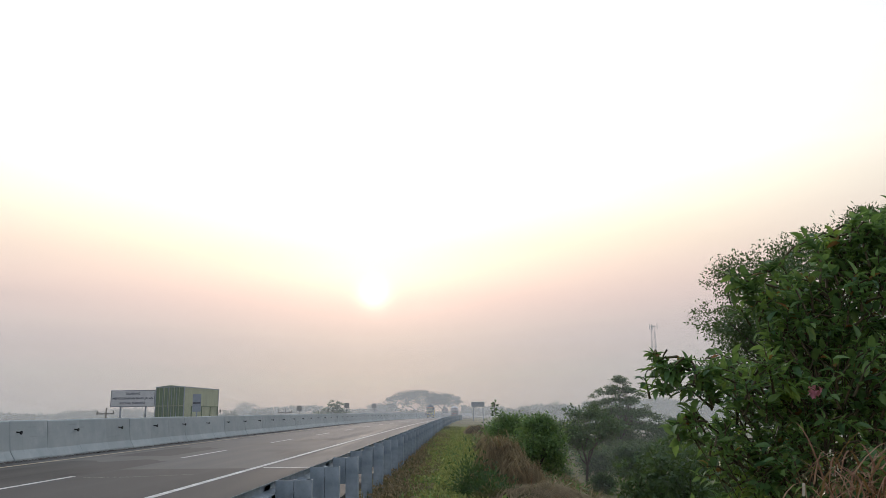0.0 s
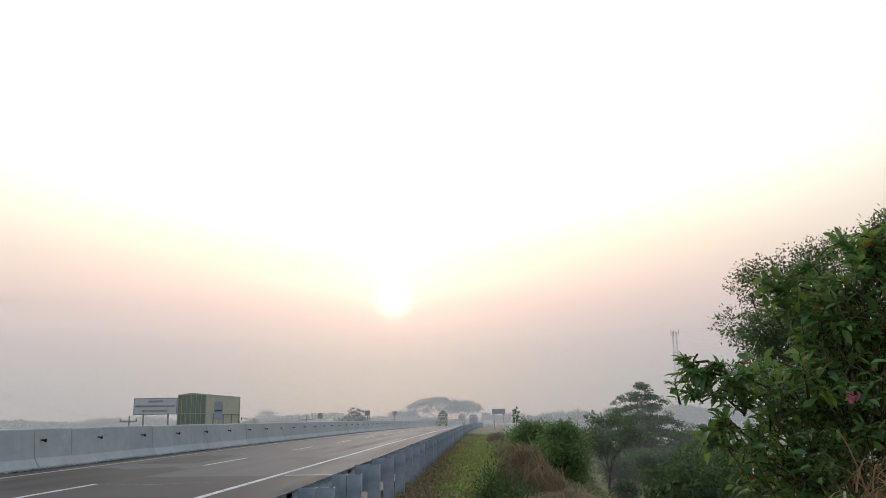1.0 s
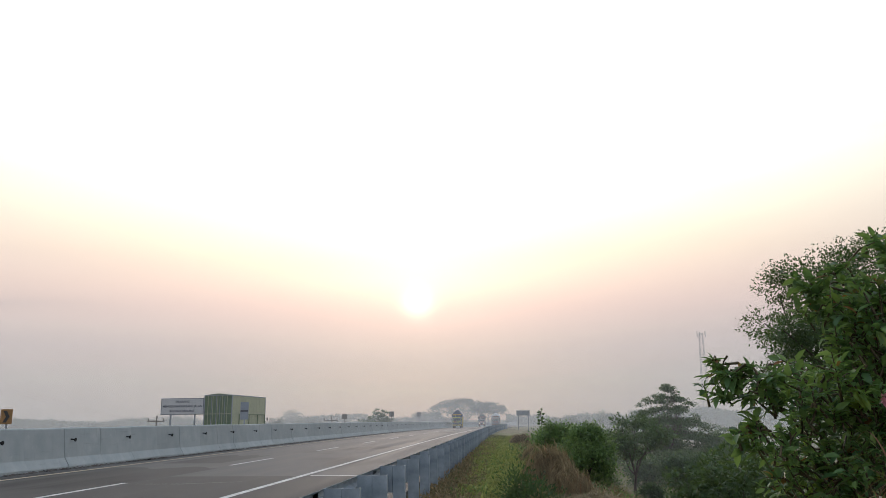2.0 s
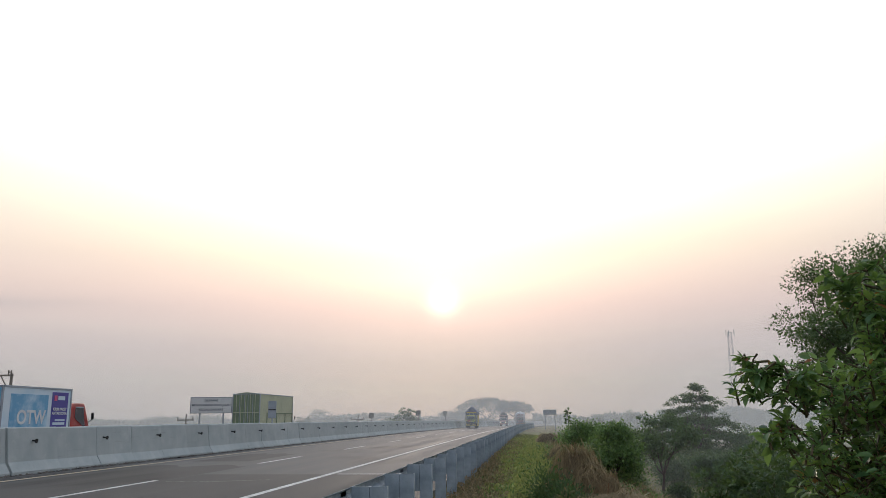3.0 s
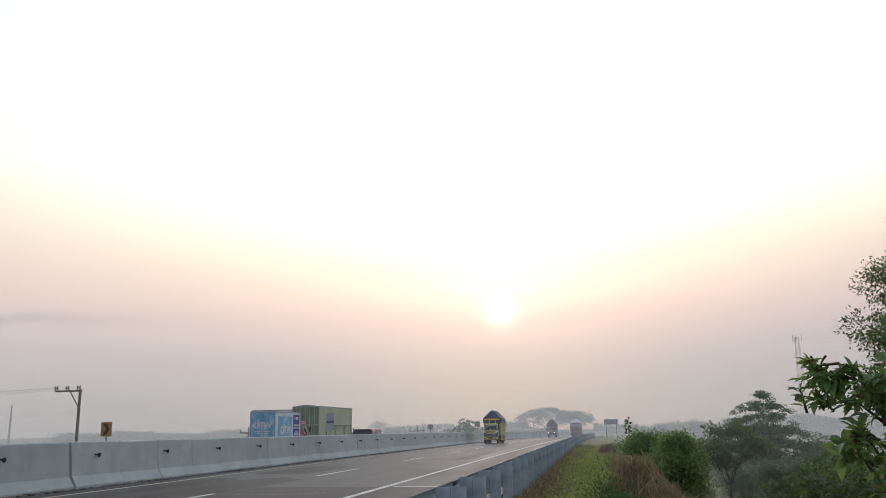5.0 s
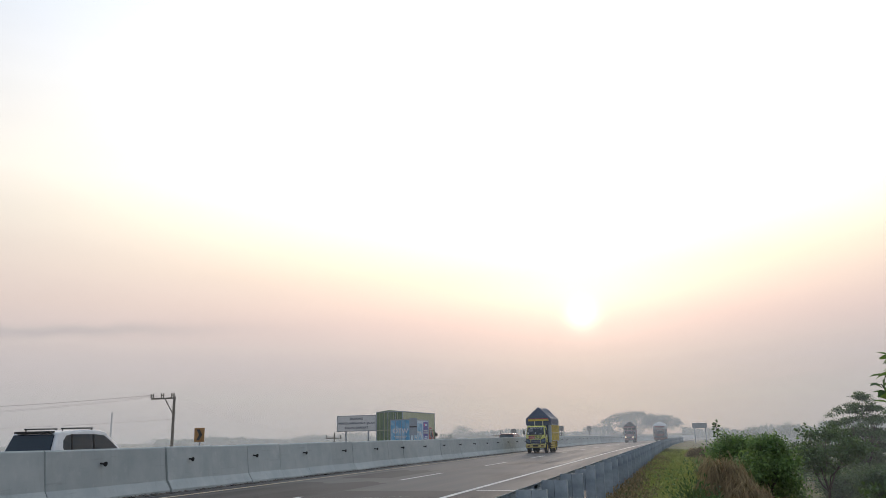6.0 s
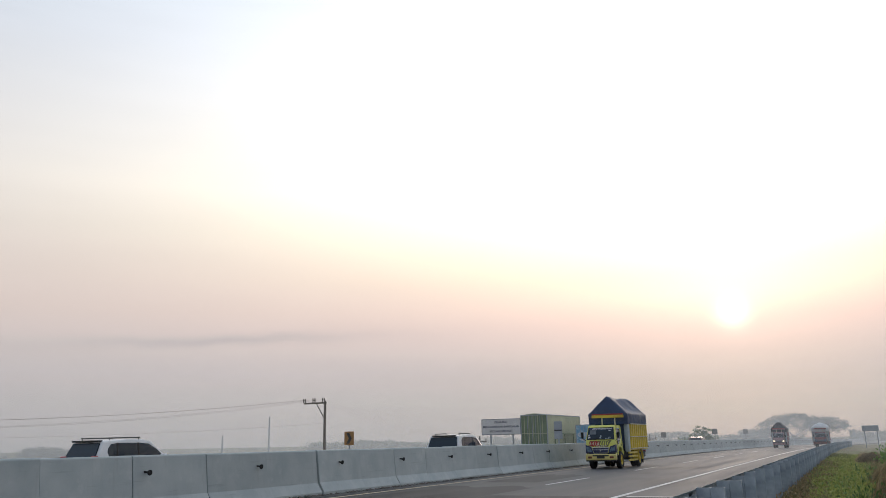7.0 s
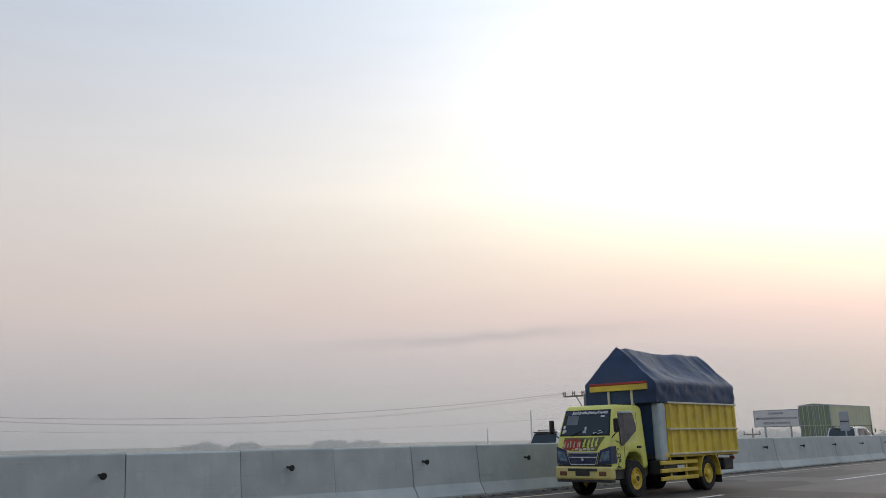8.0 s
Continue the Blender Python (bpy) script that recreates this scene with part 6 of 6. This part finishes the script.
scatter_leaves("brown_weeds", "withered brown weeds beside the guard rail", 30000, -1.65, -0.6, 6, 50, (0.03, 0.10), "litter", 62, 0.2)
scatter_leaves("slope_litter", "dead leaves and stalks on the embankment", 26000, 0.4, 5.0, 5, 40, (0.04, 0.14), "litter", 63, 0.25)
scatter_leaves("slope_weeds_leaf", "dull green leafy weeds on the embankment", 20000, 0.5, 6.5, 6, 45, (0.05, 0.14), "leaf_mid", 64, 0.3)


def weed_clump(x, y, r, h, seed, mat="weed"):
    rng = np.random.default_rng(seed)
    n = 2600
    d = unit_rows(rng, n)
    d[:, 2] = np.abs(d[:, 2])
    c = d * rng.uniform(0.3, 1.0, (n, 1)) * [r, r, h] * (1 + rng.normal(0, 0.18, (n, 1))) + [x, y, LAND(x, y) - 0.05]
    L = rng.uniform(0.04, 0.10, n)
    ob = small_leaves("weed_clump", c, d + rng.normal(0, 0.5, (n, 3)), unit_rows(rng, n), L, L * 0.35, M[mat])
    tagged(ob, "dull green clump of leafy weeds beside the grass heap", "weeds", "weed clumps")


weed_clump(0.16, 14.6, 0.44, 0.80, 81, "leaf_tree")
weed_clump(0.44, 14.0, 0.34, 0.60, 84, "leaf_tree")
weed_clump(0.70, 13.5, 0.32, 0.45, 85, "leaf_tree")
weed_clump(0.45, 13.2, 0.35, 0.4, 82)
weed_clump(1.0, 12.6, 0.45, 0.35, 83)


def verge_stone(x, y, r, seed):
    bm = bmesh.new()
    bmesh.ops.create_icosphere(bm, subdivisions=2, radius=r)
    for v in bm.verts:
        v.co *= 1 + 0.35 * noise.noise(v.co * 9 + Vector((seed, 0, 0)))
        v.co.z *= 0.6
    ob = obj("verge_stone", bm, M["stone"])
    ob.matrix_basis = pose(x, y, LAND(x, y) + r * 0.35)
    tagged(ob, "pale broken stone lying in the verge grass", "stone", "stones in the verge")


for i, (x, y, r) in enumerate(((-1.25, 14.6, 0.11), (-0.95, 14.9, 0.09), (-0.82, 14.3, 0.07), (-1.05, 13.6, 0.06))):
    verge_stone(x, y, r, i * 7.3)

near_bush()
grass_all()
dry_tuft()
straw_heap("straw_heap", "heap of cut dry grass on the verge", 0.74, 15.5, 0.62, 0.84, 9500, 41)
straw_heap("straw_heap", "side lobe of cut dry grass against the taller heap", 1.0, 14.9, 0.55, 0.60, 5600, 45)
straw_heap("straw_heap", "low spread of cut dry grass down the embankment", 1.35, 13.2, 1.1, 0.34, 7000, 44)
straw_heap("straw_heap", "low spread of reddish cut grass beside the green verge", 0.75, 12.0, 0.7, 0.2, 2600, 46)
straw_heap("straw_heap", "low heap of withered weeds on the verge edge", 1.3, 31.0, 0.9, 0.6, 1400, 42)
straw_heap("straw_heap", "low heap of withered weeds on the verge edge", 0.9, 52.0, 0.9, 0.6, 900, 43)


GROUPS = {"shrub": "shrubs on the embankment", "field_bush": "bushes of the low field", "far_tree": "trees in the haze",
          "field_tree": "trees of the low field", "far_bush": "bushes beyond the far carriageway"}


def plant(name, label, x, y, *args, **kw):
    return tree(name, label, x, y, LAND(x, y), *args, group=GROUPS.get(name, ""), **kw)


plant("shrub", "fresh-green leafy shrub on the embankment", 1.85, 20.0, ball(1, 8, 0.34, 0.5, 0.55, 0.16) + ball(11, 34, 0.72, 0.72, 0.74, 0.10) + ball(15, 9, 0.36, 0.22, 1.32, 0.06), per=620, leaf_len=0.085, loose=0.11, trunk_r=0.05, mat="leaf_mid", seed=51, category="bush")
plant("shrub", "fresh-green leafy shrub on the embankment", 1.35, 24.0, ball(2, 7, 0.3, 0.4, 0.6, 0.16) + ball(13, 30, 0.72, 0.6, 0.78, 0.10) + ball(16, 8, 0.36, 0.2, 1.25, 0.06), per=620, leaf_len=0.085, loose=0.11, trunk_r=0.05, mat="leaf_mid", seed=52, category="bush")
plant("big_tree", "tall broad-leaved tree rising from the foot of the embankment", 9.9, 20.0,
      ball(3, 110, 3.8, 2.9, 7.2, 0.58), per=3200, leaf_len=0.086, trunk_r=0.28, seed=53)
plant("field_tree", "slender dark-green tree in the low field", 8.4, 56.0, ball(4, 30, 2.3, 1.2, 4.3, 0.6), per=420, leaf_len=0.22, trunk_r=0.11, seed=54)
plant("field_tree", "layered feathery tree in the low field", 16.4, 85.0, umbrella(5, 9, 1.3, 8.5, 0.55) + umbrella(7, 18, 2.9, 7.6, 0.62) + umbrella(8, 22, 3.3, 6.6, 0.7) + umbrella(9, 30, 4.3, 5.3, 0.8) + umbrella(10, 30, 4.7, 4.0, 0.9) + crown(6, 6, 2.4, 1.2, 1.8, 0.9, 0.5), per=330, leaf_len=0.22, trunk_r=0.16, seed=55)
for i, (x, y, w, h) in enumerate(((7.2, 27, 1.2, 1.5), (9.8, 30, 1.8, 2.3), (6.5, 25.5, 0.7, 0.9), (8.8, 26, 1.4, 1.7), (14.5, 46, 2.0, 2.2), (17.5, 52, 2.4, 2.6), (12.6, 63, 1.3, 1.9), (15.0, 62, 1.6, 2.2), (11.4, 70, 1.3, 1.7), (18.5, 66, 2.0, 2.6), (10.0, 24, 1.2, 1.9), (7.2, 88, 1.8, 1.6), (18.0, 96, 3.2, 3.6), (22.0, 92, 3.0, 3.2), (25.5, 98, 3.4, 3.4), (14.5, 99, 3.0, 3.4), (11.5, 103, 2.6, 3.0))):
    plant("field_bush", "dense dull-green bush at the edge of the low field", x, y, crown(60 + i, 14, w, h, 0.6, 0.8, 0.65), per=560, leaf_len=0.21, trunk_r=0.07, seed=70 + i, category="bush")
for i, (x, y, w, h) in enumerate(((12.8, 90, 2.4, 3.8), (16.5, 88, 2.4, 3.4), (20.0, 84, 2.6, 3.4), (5.9, 60, 0.6, 0.9), (7.2, 63, 0.6, 0.7), (9.2, 55, 0.4, 0.9), (15.5, 72, 2.0, 2.6), (13.0, 76, 1.6, 1.8), (7.4, 25, 1.5, 4.3), (9.2, 24, 1.7, 4.7), (6.4, 28, 1.0, 3.4), (8.6, 31, 1.8, 4.4))):
    plant("field_bush", "dark-green thicket at the edge of the low field", x, y, ball(160 + i, 16, w, h * 0.42, h * 0.62, 0.62), per=640, leaf_len=0.2, trunk_r=0.07, seed=170 + i, category="bush")
for i, (x, h) in enumerate(((-29.5, 3.6), (-27.6, 4.9), (-25.8, 3.8))):
    plant("far_bush", "dark ragged bush beyond the far carriageway", x + bend(155), 158 + i, ball(190 + i, 14, 1.5, h * 0.36, h * 0.6, 0.7), per=120, leaf_len=0.4, trunk_r=0.1, seed=195 + i, category="bush")
# far trees, pale in the haze
for i, (x, y, w, h, kind) in enumerate(((-16.5, 300, 13, 11.5, 1), (-30, 310, 9, 8.0, 1), (-6.5, 292, 8, 8.8, 1), (-92, 350, 11, 8.5, 0), (-60, 240, 6, 6.0, 0), (20, 260, 8, 6.5, 0), (33, 280, 10, 7.5, 0),
                                        (50, 300, 9, 8.5, 1), (14, 200, 5, 5.5, 0), (-150, 330, 10, 6.5, 0), (-175, 360, 12, 6.0, 0), (-205, 330, 9, 7.0, 0), (-52, 180, 3.5, 6.0, 0), (-125, 300, 12, 7.0, 0))):
    cl = dome(100 + i, 110, w * 0.92, h * 0.96, w * 0.11) if kind else ball(100 + i, 30, w * 0.8, h * 0.42, h * 0.48, w * 0.24)
    plant("far_tree", "broad far tree standing in the haze" if kind else "clump of far trees standing in the haze", x, y, cl, per=62, leaf_len=0.42, trunk_r=0.3, mat="leaf_far", seed=130 + i)

def tree_belt(name, label, x0, x1, y0, y1, low, high, n, seed, scale=0.02):
    """Far woods: uncountable crowns along the horizon."""
    rng = np.random.default_rng(seed)
    x = rng.uniform(x0, x1, n)
    y = y0 + (y1 - y0) * (x - x0) / (x1 - x0) + rng.uniform(-8, 8, n)
    top = np.array([low + (high - low) * max(0.0, 0.5 + 0.9 * noise.noise(Vector((a * scale, seed, 0))) + 0.5 * noise.noise(Vector((a * scale * 5, seed, 3)))) for a in x])
    z = FIELD + (top - FIELD) * rng.random(n) ** 0.6
    c = np.stack([x, y, z], 1)
    L = rng.uniform(0.6, 1.6, n)
    return tagged(small_leaves(name, c, unit_rows(rng, n), unit_rows(rng, n), L, L * 0.7, M["leaf_far"]), label, "woods", kind="stuff")


tree_belt("far_woods", "low belt of far woods along the hazy horizon", -250, -20, 350, 420, -1.0, 4.5, 15000, 5)
tree_belt("far_woods", "low belt of far woods along the hazy horizon", 0, 300, 380, 360, 0.0, 5.0, 22000, 6)
tree_belt("far_woods", "wooded rise in the haze beyond the fields", 70, 260, 470, 420, 2.0, 7.5, 18000, 7, 0.012)
tree_belt("far_woods", "low belt of far woods along the hazy horizon", -420, -240, 60, 330, -3.4, -0.9, 12000, 8)
for i, (x, y, w, h) in enumerate(((-262, 146, 9, 6.4), (-254, 158, 8, 6.0), (-237, 184, 10, 6.6), (-228, 194, 9, 6.2))):
    plant("far_tree", "clump of far trees standing in the haze", x, y, ball(220 + i, 40, w * 0.8, h * 0.34, h * 0.5, w * 0.17), per=320, leaf_len=0.36, trunk_r=0.3, mat="leaf_far", seed=230 + i)


def sapling():
    rng = np.random.default_rng(91)
    x, y = 1.2, 30.0
    base = tagged(empty("sapling", pose(x, y, LAND(x, y))), "thin sapling with a tuft of leaves at its top", "sapling")
    h = 1.62 - LAND(x, y)
    part("stem", limb(bmesh.new(), [(0.1, 0, -0.2), (0.05, 0, h * 0.5), (0, 0, h)], 0.03, 0.012), M["bark"], base)
    n = 26
    c = np.stack([rng.normal(0, 0.03, n), rng.normal(0, 0.03, n), h - 0.5 * rng.random(n)], 1)
    ob = small_leaves("foliage", c, unit_rows(rng, n) + [0, 0, 0.4], unit_rows(rng, n), np.full(n, 0.17), np.full(n, 0.08), M["leaf_tree"])
    ob.parent = base


sapling()

# upright see-through rings round the camera, added to stand in for distance haze
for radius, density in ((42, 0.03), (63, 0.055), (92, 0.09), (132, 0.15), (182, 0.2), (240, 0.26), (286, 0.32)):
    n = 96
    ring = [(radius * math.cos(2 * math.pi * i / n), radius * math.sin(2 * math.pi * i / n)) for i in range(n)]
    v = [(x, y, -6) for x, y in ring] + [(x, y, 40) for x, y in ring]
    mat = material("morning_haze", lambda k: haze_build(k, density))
    hz = tagged(raw("haze_layer", v, [(i, (i + 1) % n, n + (i + 1) % n, n + i) for i in range(n)], mat, True), "upright see-through ring round the camera, standing in for grey morning haze", "haze", kind="stuff")
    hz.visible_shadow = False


# ---------------------------------------------------------------- what moves
def drive(thing, wheels, rows, back, r):
    """rows: seconds, x, y of the thing; back: 180 where it drives away from the camera."""
    full = []
    for i, (t, x, y) in enumerate(rows):
        full.append((t, pose(x, y, fall(y), 0, 0, back)))
    walk(thing, full)
    for wh in wheels:
        c = wh.matrix_basis.translation.copy()
        walk(wh, [(k / 30.0, pose(c.x, c.y, c.z, 80.0 * k)) for k in range(0, 241)])


def motions():
    drive(truck, truck_wheels, [(t, -10.79 + bend(max(0, 16.9 + 23.4 * (8 - t))) * 0.62, 16.9 + 23.4 * (8 - t)) for t in [0.5 * i for i in range(17)]], 0, 0.41)
    drive(truck_b, truck_b_wheels, [(t, -9.0 + bend(261 - 20 * t) * 0.38, 261 - 20 * t) for t in [0.5 * i for i in range(17)]], 0, 0.41)
    drive(truck_c, truck_c_wheels, [(t, -4.0 + bend(240 - 16.0 * t) * 0.25, 240 - 16.0 * t) for t in [0.5 * i for i in range(17)]], 0, 0.41)
    drive(blue, blue_wheels, [(t, -20.32, 38.5 + 10.2 * (t - 3.5)) for t in [0.5 * i for i in range(17)]], 180, 0.41)
    drive(red_car, red_wheels, [(t, -17.0, 28.2 + 22.2 * (t - 3.5)) for t in [0.5 * i for i in range(17)]], 180, 0.33)
    drive(suv, suv_wheels, [(t, -17.0, 28.6 + 16.2 * (t - 6.5)) for t in [0.5 * i for i in range(17)]], 180, 0.33)
    drive(hatch, hatch_wheels, [(t, -22.0, 20.9 + 10.1 * (t - 7.0)) for t in [0.5 * i for i in range(17)]], 180, 0.33)


motions()
